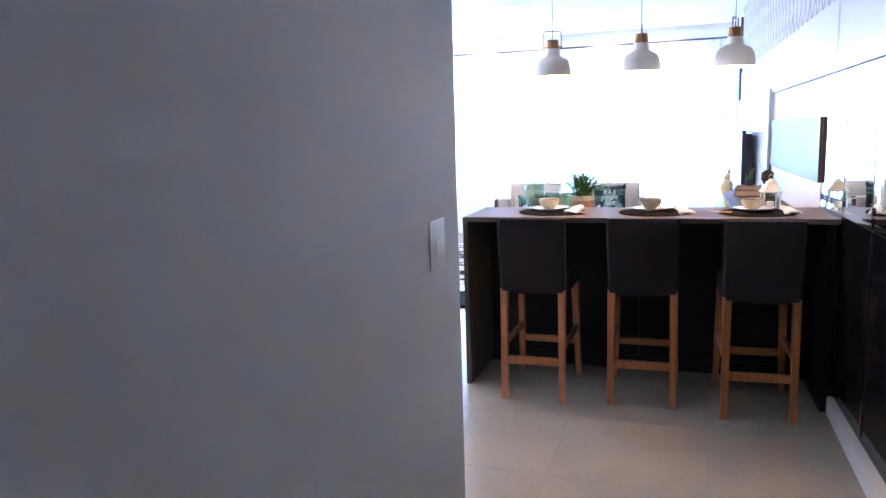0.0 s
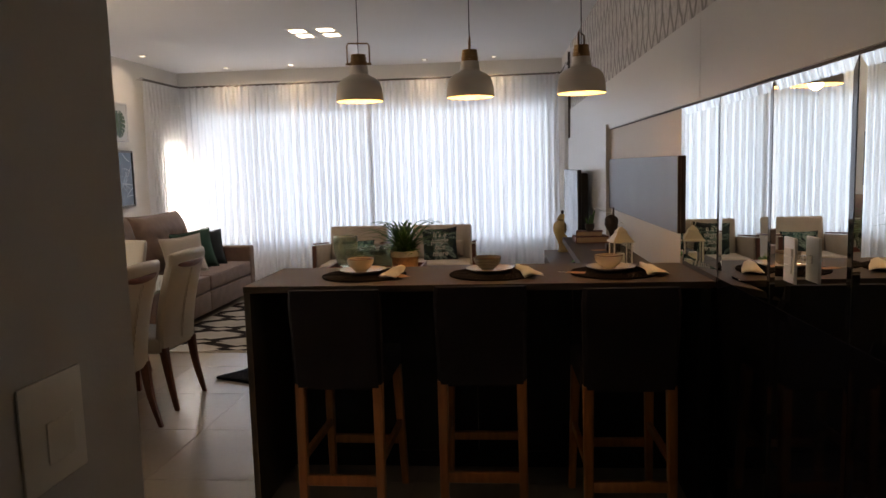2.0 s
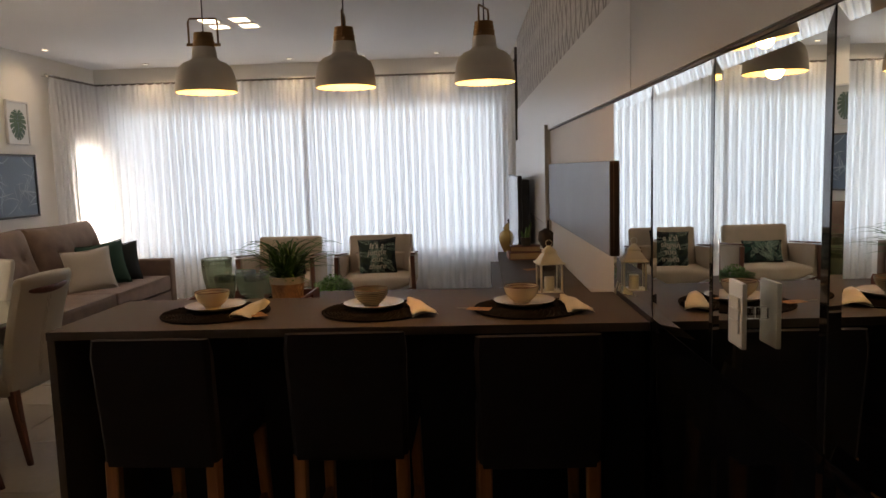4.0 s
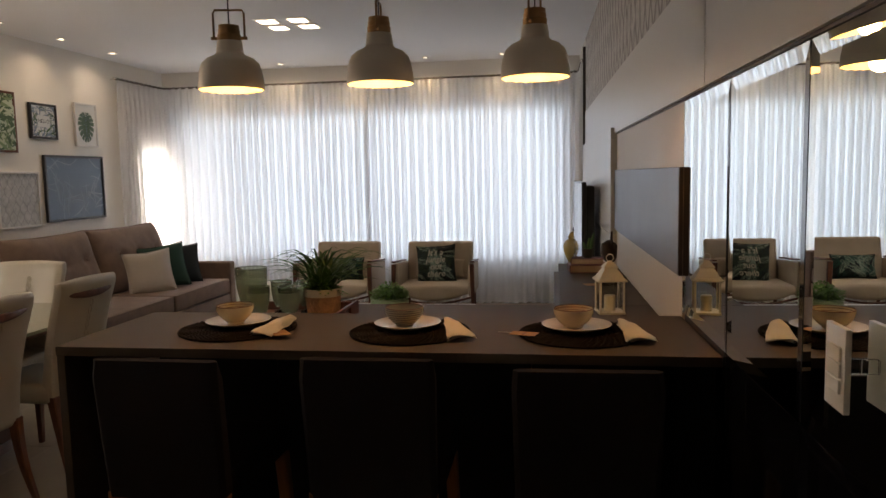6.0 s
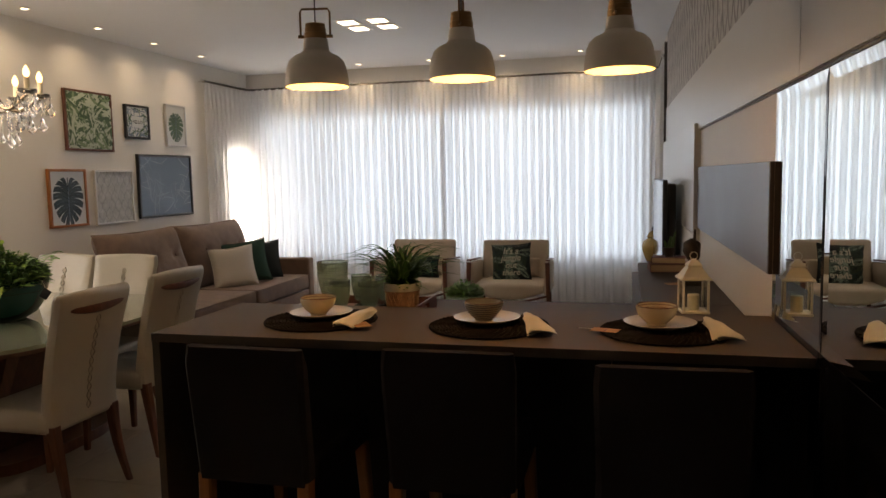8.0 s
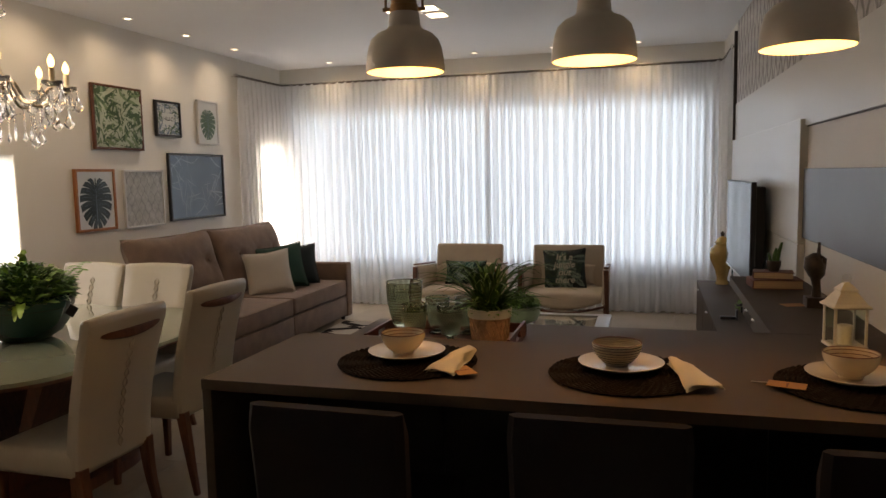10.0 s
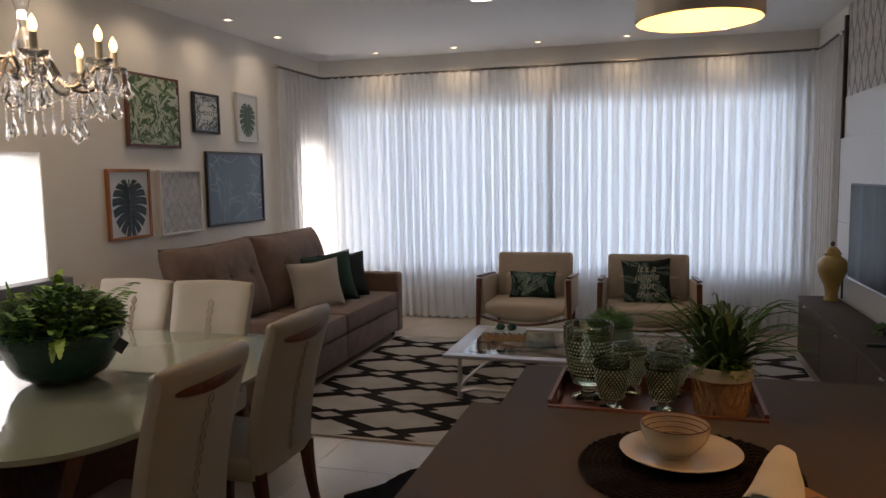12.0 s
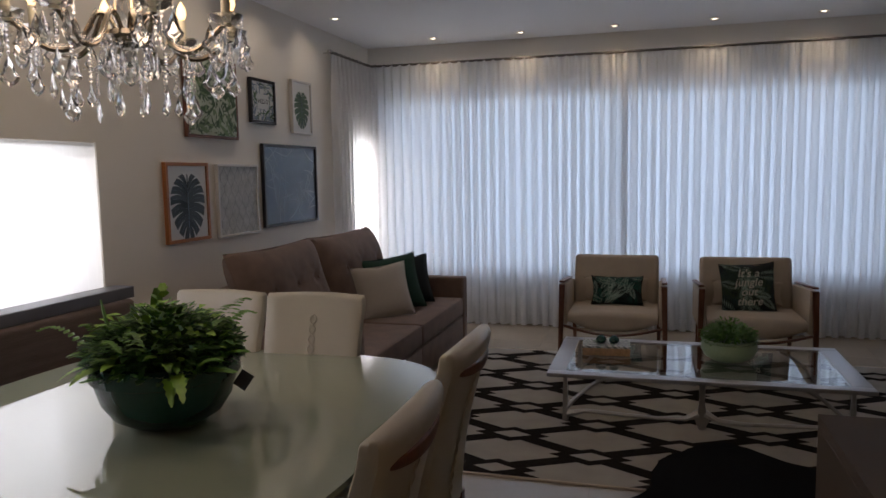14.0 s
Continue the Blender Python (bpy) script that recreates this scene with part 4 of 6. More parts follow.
table = thing("dining_table", (-2.74, 6.945, 0), "square dining table with pale green glass top and walnut pedestal", "dining table")
part("tabletop", prism(rounded(0.83, 0.885, 4.2), 0.742, 0.76, 0.004, 2), "tabletop", table, "pale green back-painted glass tabletop")
part("apron", prism(rounded(0.74, 0.79, 4.2), 0.70, 0.741, 0.004, 1), "walnut", table)
for s in (-1, 1):
    bm = loft([[(s * 0.12, -0.30, 0.06), (s * 0.17, -0.30, 0.06), (s * 0.17, 0.30, 0.06), (s * 0.12, 0.30, 0.06)],
               [(s * 0.42, -0.38, 0.70), (s * 0.50, -0.38, 0.70), (s * 0.50, 0.38, 0.70), (s * 0.42, 0.38, 0.70)]])
    part("pedestal", bm, "walnut", table)
part("base", prism(rounded(0.42, 0.46, 4), 0, 0.06, 0.01, 2), "walnut", table)


def dining_chair():
    """Faces -x: the back's outer side looks towards +x."""
    c = thing("dining_chair", (0, 0, 0), "cream leather dining chair with walnut handle at the dining table", "dining chair", "chairs round the dining table")
    secs = []
    for i in range(13):
        t = i / 12
        z = 0.40 + 0.61 * t
        off = 0.17 + 0.13 * t ** 1.7
        hw, th = 0.200 + 0.020 * t ** 2, 0.036 - 0.008 * t
        if i == 12:
            th, hw = th * 0.6, hw - 0.008
        ring = []
        for k in range(9):
            v = -1 + k / 4
            ring.append((off + th + 0.018 * (1 - v * v) * (0.4 + t), v * hw, z + (0.012 * (1 - v * v) if i > 10 else 0)))
        ring += [(off + th * math.cos(radians(b)), hw + 0.7 * th * math.sin(radians(b)), z) for b in (40, 90, 140)]
        for k in range(9):
            v = 1 - k / 4
            ring.append((off - th + 0.022 * (1 - v * v) * (0.4 + t) * 0.6, v * hw, z + (0.012 * (1 - v * v) if i > 10 else 0)))
        ring += [(off + th * math.cos(radians(b)), -hw - 0.7 * th * math.sin(radians(b)), z) for b in (140, 90, 40)]
        secs.append(ring)
    crown = secs.pop()
    last = secs[-1]
    cx0 = sum(p[0] for p in last) / len(last)
    for g, dz in ((1.0, 0.026), (0.97, 0.036), (0.90, 0.044), (0.78, 0.050), (0.60, 0.0545), (0.36, 0.057), (0.12, 0.058)):
        secs.append([(cx0 + 0.004 + (p[0] - cx0) * g + 0, p[1] * (1 - 0.05 * (1 - g)), p[2] + dz + -0.004 * (1 - (p[1] / 0.235) ** 2)) for p in last])
    part("backrest", loft(secs), "leather", c, "cream leather curved backrest")
    hp = []
    for i in range(17):
        v = -1 + i / 8
        hp.append((0.304 + 0.022 * (1 - v * v), v * 0.190, 0.948 - 0.014 * (1 - v * v)))
    part("handle", tube(hp, [0.003 + 0.0115 * math.sin(math.pi * i / 16) ** 0.5 for i in range(17)], 8, flat=1.5), "walnut", c, "walnut grip let into the back")
    for side, z0, r, w in ((-1, 0.93, 0.0045, 0.015), (1, 0.90, 0.003, 0.013)):
        for s in (-1, 1):
            pts = []
            for i in range(45):
                z = z0 - 0.0105 * i
                t = (z - 0.4) / 0.61
                off = 0.17 + 0.13 * t ** 1.7 + side * (0.036 - 0.010 * t) + (0.0205 * (0.4 + t) * 0.6 if side < 0 else 0.018 * (0.4 + t)) + side * 0.003
                pts.append((off + 0.0015 * s * math.cos(i * math.pi / 4), s * w * math.sin(i * math.pi / 4), z))
            part("braid_strand", tube(pts, r, 5), "leather", c, "twisted leather braid cord")
    part("seat", box(-0.25, 0.20, -0.225, 0.225, 0.37, 0.48, 0.035, 3), "leather", c, "cream leather seat")
    for s in (-1, 1):
        part("leg", leg(0.255, s * 0.207, 0.185, s * 0.195, 0, 0.41, 0.026, 0.052, bend=-0.010), "walnut", c)
        part("leg", leg(-0.225, s * 0.20, -0.215, s * 0.19, 0, 0.38, 0.028, 0.045), "walnut", c)
    return c


dc = dining_chair()
dc.location = (-1.985, 6.45, 0)
copy_thing(dc, pose(-2.02, 7.165, 0, 0, 0, -1))
copy_thing(dc, pose(-2.605, 7.585, 0, 0, 0, 92))
copy_thing(dc, pose(-3.10, 7.58, 0, 0, 0, 89))

bench = thing("bench", (0, 0, 0), "brown upholstered wall bench with grey top board under the window", "bench")
part("backrest", box(-4.05, -3.86, 5.6, 8.22, 0.42, 0.90, 0.03, 3), "benchcloth", bench)
part("seat", box(-4.05, -3.66, 5.6, 8.22, 0.12, 0.44, 0.03, 3), "benchcloth", bench)
part("top_board", box(-4.038, -3.90, 5.6, 8.26, 0.9005, 0.962, 0.004, 1), "greypanel", bench, "grey top board", smooth=False)

# ---- ceiling lights ----
for x in (-1.635, -1.362):
    for y in (9.678, 9.950):
        t = thing("ceiling_light", (x, y, ZC), "small square recessed ceiling light, glowing warm white", "ceiling light", "square ceiling lights")
        part("frame", box(-0.10, 0.10, -0.10, 0.10, -0.004, 0.001, 0.001, 1), "ceiling", t, smooth=False)
        part("diffuser", box(-0.072, 0.072, -0.072, 0.072, -0.007, -0.0042), "led", t, smooth=False)


def downlight(x, y):
    t = thing("downlight", (x, y, ZC), "round recessed downlight, switched on", "ceiling light", "downlights near the walls")
    part("ring", revolve([(0.026, -0.002), (0.030, -0.006), (0.040, -0.005), (0.043, 0.0), (0.026, 0.0)], 24, closed=True), "chrome", t)
    part("lamp", revolve([(0, -0.004), (0.025, -0.0035), (0.025, -0.001), (0, -0.001)], 16), "led", t)
    return t


for y in (7.56, 8.355, 9.155, 9.935, 10.745):
    downlight(-3.76, y)
    spot_light("downlight_beam", (-3.76, y, ZC - 0.01), (-4.02, y, 0), 9.5, 150, (1.0, 0.82, 0.58), 1.0)
for x in (-3.25, -2.385, -1.52, -0.66, 0.21):
    downlight(x, 12.02 - 0.1)
    spot_light("downlight_beam", (x, 11.92, ZC - 0.01), (x, 12.08, 0), 13, 140, (1.0, 0.76, 0.46), 1.0)

# ---- pictures on the west wall ----


def picture(y0, y1, z0, z1, frame_mat, art, label, fw=0.018, mount=0.0, depth=0.03):
    w, h = y1 - y0, z1 - z0
    p = thing("picture", (XL + 0.004, (y0 + y1) / 2, (z0 + z1) / 2), label, "framed picture", "pictures over the sofa")
    for a, b, c, d in ((-w / 2, w / 2, h / 2 - fw, h / 2), (-w / 2, w / 2, -h / 2, -h / 2 + fw), (-w / 2, -w / 2 + fw, -h / 2 + fw, h / 2 - fw), (w / 2 - fw, w / 2, -h / 2 + fw, h / 2 - fw)):
        part("frame", box(0, depth, a, b, c, d, 0.002, 1), frame_mat, p, smooth=False)
    part("print", box(0.0, depth - 0.012, -w / 2 + fw, w / 2 - fw, -h / 2 + fw, h / 2 - fw), art, p, smooth=False)
    return p, depth - 0.012


def leaf_rim(t):
    """The rim of a heart-shaped leaf from beside the notch (0) to the tip (1)."""
    f = radians(78 - 168 * t)
    return 0.41 * math.cos(f) * (1 - 0.12 * t * t) + 0.003, (0.42 if f > 0 else 0.54) * math.sin(f)


def monstera(x, size, veins=False):
    """A split leaf: broad lobes fanned out from the midrib, parted by narrow curved slits; or its veins alone."""
    bm = bmesh.new()
    n = 8
    for s in (-1, 1):
        for i in range(n):
            t0, t1 = i / n, (i + 1) / n
            z0, z1 = 0.20 - 0.60 * t0 ** 1.2, 0.20 - 0.60 * t1 ** 1.2
            gap = 0.016 if i not in (0, 4) else 0.022
            top, low, mid = [], [], []
            for q in range(9):
                u = q / 8
                g = gap * max(0.0, (u - 0.35) / 0.65)
                sag = 0.05 * math.sin(math.pi * u)
                for out, t, z in ((top, t0 + g, z0), (low, t1 - g, z1), (mid, (t0 + t1) / 2, (z0 + z1) / 2)):
                    ex, ez = leaf_rim(t)
                    out.append((s * ex * u * size, (z + (ez - z) * u + sag) * size))
            if veins:
                tube([(x + 0.0014, p, q) for p, q in mid[:8]], 0.0045 * size, 4, bm=bm, flat=0.3)
                continue
            vs = [bm.verts.new((x + 0.0002, p, q)) for p, q in top + low[::-1]]
            for q in range(8):
                bm.faces.new((vs[q], vs[q + 1], vs[16 - q], vs[17 - q]))
    if veins:
        box(x + 0.0010, x + 0.0016, -0.006 * size, 0.006 * size, -0.46 * size, 0.20 * size, bm=bm)
    else:
        box(x, x + 0.0012, -0.012 * size, 0.012 * size, 0.12 * size, 0.40 * size, bm=bm)
    return bm


def leaf_scatter(p, x, w, h, n, mats, seed, size=0.13, wide=0.16):
    """Overlapping printed leaf shapes, each with a midrib fold, filling the sheet."""
    rnd = random.Random(seed)
    for mi, mt in enumerate(mats):
        bm = bmesh.new()
        for k in range(n):
            a, ln = rnd.uniform(0, 2 * math.pi), size * rnd.uniform(0.6, 1.3)
            ww = ln * wide * rnd.uniform(0.7, 1.3)
            cy, cz = rnd.uniform(-w / 2, w / 2), rnd.uniform(-h / 2, h / 2)
            curl = rnd.uniform(-0.5, 0.5)
            z = x + 0.0003 + 0.000025 * (k * len(mats) + mi)
            lo, hi = [], []
            for i in range(8):
                t = i / 7
                b = a + curl * t
                py, pz = cy + math.cos(b) * ln * (t - 0.5), cz + math.sin(b) * ln * (t - 0.5)
                q = ww * math.sin(math.pi * (0.04 + 0.92 * t)) ** 0.8
                lo.append((py - math.sin(b) * q, pz + math.cos(b) * q))
                hi.append((py + math.sin(b) * q, pz - math.cos(b) * q))
            pts = [(min(max(u, -w / 2), w / 2), min(max(v, -h / 2), h / 2)) for u, v in lo + hi[::-1]]
            vs = [bm.verts.new((z, u, v)) for u, v in pts]
            for i in range(7):
                bm.faces.new((vs[i], vs[i + 1], vs[14 - i], vs[15 - i]))
        o = part("leaf_print", bm, mt, p, smooth=False)
        o["kind"] = "stuff"


def add_leaf(p, x, size, mat):
    part("leaf_motif", monstera(x + 0.0006, size), mat, p, "dark green split-leaf motif", smooth=False)
    part("leaf_vein", monstera(x + 0.0006, size, True), "leafprint_blue", p, "pale leaf veins", smooth=False)


p, x = picture(9.015, 9.62, 1.81, 2.352, "walnut", "paper", "dark wood framed print of dense green jungle leaves", 0.02)
leaf_scatter(p, x, 0.56, 0.50, 130, ("leafprint_b", "leafprint_c", "leafprint_a", "leafprint_c", "leafprint_b"), 4, 0.15, 0.075)
p, x = picture(9.81, 10.18, 1.95, 2.285, "black", "paper", "small black framed botanical print with a word card", 0.022)
leaf_scatter(p, x, 0.32, 0.285, 40, ("leafprint_blue", "leafprint_b", "leafprint_blue"), 9, 0.09, 0.07)
part("word_card", box(x + 0.002, x + 0.004, -0.085, 0.085, -0.055, 0.055), "paper", p, smooth=False)
text_mesh("word", "HELLO", 0.05, "dark", p, (x + 0.004, 0, 0), 90, 0, 90, 0.0006)
p, x = picture(10.465, 10.82, 1.90, 2.345, "skirting", "paper", "white framed print of a single green split leaf", 0.018)
add_leaf(p, x, 0.33, "leafprint_grey")
p, x = picture(8.77, 9.22, 1.135, 1.645, "oak", "paper", "natural oak framed print of a dark split leaf", 0.022)
add_leaf(p, x, 0.45, "leafnavy")
picture(9.33, 9.865, 1.125, 1.638, "skirting", "print_lattice", "white framed print with a pale trellis pattern", 0.018)
p, x = picture(9.955, 10.875, 1.15, 1.80, "black", "glossblue", "large black framed blue-grey botanical print under glass", 0.022)
leaf_scatter(p, x, 0.86, 0.59, 46, ("leafprint_blue",), 14, 0.22, 0.022)

# ---- media cabinet and things on it ----
rack = thing("media_cabinet", (0, 0, 0), "long low taupe media cabinet with pale pulls under the television", "media cabinet")
part("body", prism([(0.79, 7.0), (wx(7.0, 0.06), 7.0), (wx(11.07, 0.06), 11.07), (0.79, 11.07)], 0.06, 0.50), "taupe", rack, smooth=False)
part("top", prism([(0.77, 6.9), (wx(6.9, 0.058), 6.9), (wx(11.08, 0.058), 11.08), (0.77, 11.08)], 0.50, 0.52), "taupe", rack, smooth=False)
part("plinth", box(0.83, 1.03, 7.0, 11.0, 0.0, 0.06), "gap", rack, smooth=False)


def pull(x, y, z, parent):
    bm = prism([(0, -0.03), (0.0, 0.03), (-0.008, 0.024), (-0.014, 0.012), (-0.016, 0), (-0.014, -0.012), (-0.008, -0.024)], -0.004, 0.004, 0.001, 1)
    part("handle", bm, "skirting", parent, "pale half-moon pull", at=(x, y, z))


for y0, y1 in ((10.21, 11.06), (9.20, 10.20), (8.18, 9.19), (7.16, 8.17)):
    d = part("door", box(0.77, 0.789, y0 + 0.002, y1 - 0.002, 0.065, 0.495, 0.001, 1), "taupe", rack, smooth=False)
    pull(0.769, y1 - 0.28 if y0 > 10 else y0 + 0.5, 0.478, d)
box_ = thing("drawer_unit", (0, 0, 0), "slim taupe drawer unit with black glass top on the media cabinet", "drawer unit")
part("body", box(0.985, 1.078, 6.95, 9.42, 0.5205, 0.615, 0.001, 1), "taupe", box_, smooth=False)
part("glass_top", box(0.982, 1.080, 6.95, 9.42, 0.6155, 0.622, 0.001, 1), "smoke", box_, "black glass top", smooth=False)
for y in (9.16, 8.83):
    part("drawer_seam", box(0.983, 0.9848, y - 0.0015 + 0.16, y + 0.0015 + 0.16, 0.525, 0.612), "gap", box_, smooth=False)
    pull(0.984, y, 0.60, box_)


def lathe_thing(name, prof, mat, at, label, cat, seg=32, part_name="body"):
    t = thing(name, at, label, cat)
    part(part_name, revolve(prof, seg), mat, t)
    return t


v = lathe_thing("ginger_jar", [(0, 0), (0.056, 0), (0.058, 0.012), (0.048, 0.03), (0.046, 0.06), (0.058, 0.12), (0.085, 0.18), (0.106, 0.24), (0.110, 0.28), (0.098, 0.325), (0.068, 0.35), (0.056, 0.356), (0.056, 0.366), (0, 0.366)], "vase", (0.970, 10.87, 0.5205), "mustard glazed ginger jar with lid on the media cabinet", "vase", 36)
part("lid", revolve([(0, 0.366), (0.064, 0.367), (0.066, 0.376), (0.056, 0.385), (0.042, 0.412), (0.02, 0.428), (0, 0.43)], 28), "vase", v, "mustard domed lid")
part("knob", revolve([(0, 0.428), (0.012, 0.43), (0.016, 0.442), (0.02, 0.452), (0.012, 0.468), (0, 0.474)], 12), "bronze", v)
b = lathe_thing("bottle", [(0, 0), (0.035, 0), (0.036, 0.16), (0.03, 0.19), (0.016, 0.21), (0.016, 0.25), (0, 0.25)], "greenpot", (1.095, 10.98, 0.5205), "dark green glazed bottle beside the ginger jar", "vase", 20)

# television
tv = thing("television", (0.975, 9.66, 1.115), "slim black television turned towards the bar, switched off", "television", rz=-88.9)
part("screen", box(-0.63, 0.63, -0.0125, -0.010, -0.318, 0.330, 0.0), "screen", tv, "glossy black screen", smooth=False)
part("bezel", box(-0.64, 0.64, -0.010, 0.022, -0.334, 0.340, 0.006, 2), "black", tv, smooth=False)
part("lower_edge", box(-0.64, 0.64, -0.014, -0.0101, -0.334, -0.322, 0.001, 1), "chrome", tv, "silver lower edge", smooth=False)
part("back_case", box(-0.48, 0.60, 0.022, 0.084, -0.31, 0.31, 0.016, 3), "black", tv, smooth=False)
part("wall_arm", box(-0.05, 0.05, 0.084, 0.115, -0.06, 0.06, 0.004, 1), "black", tv, smooth=False)

# plant and phone-like holder on the cabinet


def small_leaf(bm, base, direction, length, width, bend=0.3, segs=3):
    """A narrow folded leaf with a drooping tip."""
    d = Vector(direction).normalized()
    side = d.cross(Vector((0, 0, 1)))
    side = side.normalized() if side.length > 1e-3 else Vector((1, 0, 0))
    up = side.cross(d)
    prev, p = None, Vector(base)
    for i in range(segs + 1):
        t = i / segs
        w = width * max(0.06, math.sin(math.pi * (0.12 + 0.88 * (1 - t) ** 0.8)) ** 0.8) * (0.55 if i == 0 else 1)
        q = p + d * length * t - Vector((0, 0, 1)) * bend * length * t * t
        a, c, b = bm.verts.new(q - side * w), bm.verts.new(q - up * w * 0.35), bm.verts.new(q + side * w)
        if prev:
            bm.faces.new((prev[0], prev[1], c, a))
            bm.faces.new((prev[1], prev[2], b, c))
        prev = (a, c, b)


def bushy(n, r, h, leaf, seed, width=0.35, spread=1.0):
    rnd = random.Random(seed)
    bm = bmesh.new()
    for _ in range(n):
        a, k = rnd.uniform(0, 2 * math.pi), math.sqrt(rnd.random())
        lift = rnd.uniform(0.1, 1) * (1 - 0.55 * k)
        base = (math.cos(a) * r * k * spread, math.sin(a) * r * k * spread, h * lift)
        small_leaf(bm, base, (math.cos(a) * (0.3 + k), math.sin(a) * (0.3 + k), rnd.uniform(0.1, 1.2)), leaf * rnd.uniform(0.6, 1.3), leaf * width * rnd.uniform(0.5, 1.1), rnd.uniform(0.1, 0.6), 2)
    return bm


pl = thing("artificial_plant", (1.04, 9.62, 0.5205), "small green plant with white blooms on the media cabinet", "plant")
part("foliage", bushy(260, 0.06, 0.09, 0.035, 21), "leaf", pl)
part("flower_head", bushy(60, 0.055, 0.10, 0.018, 22, 0.6), "paper", pl, "white petals")
part("pot", revolve([(0, 0), (0.04, 0), (0.05, 0.03), (0.045, 0.035), (0, 0.03)], 20), "paper", pl)
bd = thing("bird_figurine", (1.0, 9.50, 0.5205), "black metal bird figurine beside the plant", "ornament")
part("body", loft([[(x + r * math.cos(a), 0.6 * r * math.sin(a), z + 0.8 * r * math.sin(a + 1.57)) for a in [k * math.pi / 4 for k in range(8)]] for x, z, r in ((-0.05, 0.05, 0.004), (-0.03, 0.055, 0.014), (0.0, 0.06, 0.022), (0.03, 0.085, 0.014), (0.045, 0.12, 0.012), (0.065, 0.125, 0.003))]), "black", bd)
part("foot", box(-0.02, 0.02, -0.015, 0.015, 0, 0.045, 0.006, 2), "black", bd)
ph = thing("remote_holder", (0.875, 9.22, 0.5205), "black remote control in a small stand on the cabinet", "remote control")
part("remote", box(-0.055, 0.045, -0.02, 0.02, 0.004, 0.024, 0.006, 2), "black", ph)
part("stand", box(0.045, 0.055, -0.03, 0.03, 0, 0.07, 0.002, 1), "black", ph)

# grey panel in the niche
gp = thing("grey_wall_panel", (0, 0, 0), "satin grey panel with dark edge fixed in the beige niche", "wall panel")
part("face", swing(box(1.2055, 1.209, 6.166, 8.298, 1.165, 1.535, 0.001, 1)), "greypanel", gp, smooth=False)
part("core", swing(box(1.2095, 1.222, 6.166, 8.298, 1.163, 1.537)), "gap", gp, "dark wood edge", smooth=False)


# things on the side worktop
bk = thing("book", (0.98, 8.03, 0.931), "large worn brown leather book lying on the side worktop", "book", rz=4)
part("cover", merge(box(-0.12, 0.12, -0.085, 0.085, 0.0, 0.004, 0.001, 1), box(-0.12, 0.12, -0.085, 0.085, 0.042, 0.046, 0.001, 1)), "bookred", bk)
part("spine", box(-0.123, -0.117, -0.085, 0.085, 0.0, 0.046, 0.003, 1), "bookred", bk)
part("page_block", box(-0.117, 0.114, -0.08, 0.08, 0.0042, 0.0418), "pages", bk, smooth=False)
bk2 = thing("book", (0.975, 8.05, 0.9775), "small worn brown leather book on top of the larger one", "book", rz=-6)
part("cover", merge(box(-0.095, 0.095, -0.065, 0.065, 0.0, 0.003, 0.001, 1), box(-0.095, 0.095, -0.065, 0.065, 0.031, 0.034, 0.001, 1)), "bookred", bk2)
part("spine", box(-0.098, -0.093, -0.065, 0.065, 0.0, 0.034, 0.003, 1), "bookred", bk2)
part("page_block", box(-0.093, 0.09, -0.06, 0.06, 0.0032, 0.0308), "pages", bk2, smooth=False)
cp = thing("potted_cactus", (0.975, 8.04, 1.0118), "little dark cactus in a bronze pot on the books", "plant")
part("pot", revolve([(0, 0), (0.024, 0), (0.034, 0.03), (0.035, 0.055), (0.030, 0.056), (0.028, 0.045), (0, 0.045)], 20), "bronze", cp)
for dx, h, r, ln in ((0.0, 0.075, 0.010, 0.01), (-0.016, 0.05, 0.008, -0.012), (0.016, 0.105, 0.009, 0.02)):
    part("stem", tube([(dx, 0, 0.045), (dx + ln * 0.3, 0, 0.045 + h * 0.5), (dx + ln, 0, 0.045 + h)], [r, r * 1.1, r * 0.6], 8), "leafdark", cp)
sc = thing("bronze_sculpture", (1.065, 7.47, 0.931), "dark bronze hand sculpture on a square block on the worktop", "sculpture")
bm = box(-0.045, 0.045, -0.045, 0.045, 0, 0.045, 0.003, 1)
tube([(0, 0, 0.04), (0.0, 0, 0.09), (-0.005, 0, 0.12), (0.0, 0, 0.15)], [0.022, 0.017, 0.02, 0.034], 10, bm=bm)
tube([(0, 0, 0.14), (-0.01, 0, 0.18), (-0.015, 0, 0.215), (-0.005, 0, 0.235)], [0.034, 0.046, 0.036, 0.012], 10, bm=bm)
for i in range(4):
    a = -0.03 + i * 0.018
    tube([(a, -0.012, 0.17), (a * 1.1, -0.014, 0.225 - abs(a) * 0.5), (a * 0.6, -0.004, 0.25 - abs(a))], [0.009, 0.009, 0.005], 6, bm=bm)
tube([(0.004, 0, 0.23), (0.006, 0, 0.285)], [0.009, 0.005], 6, bm=bm)
part("figure", bm, "bronze", sc)
cd = thing("card", (0.98, 7.50, 0.931), "cream card lying beside the sculpture", "card", rz=18)
part("sheet", box(-0.05, 0.05, -0.035, 0.035, 0, 0.001), "tag", cd, smooth=False)

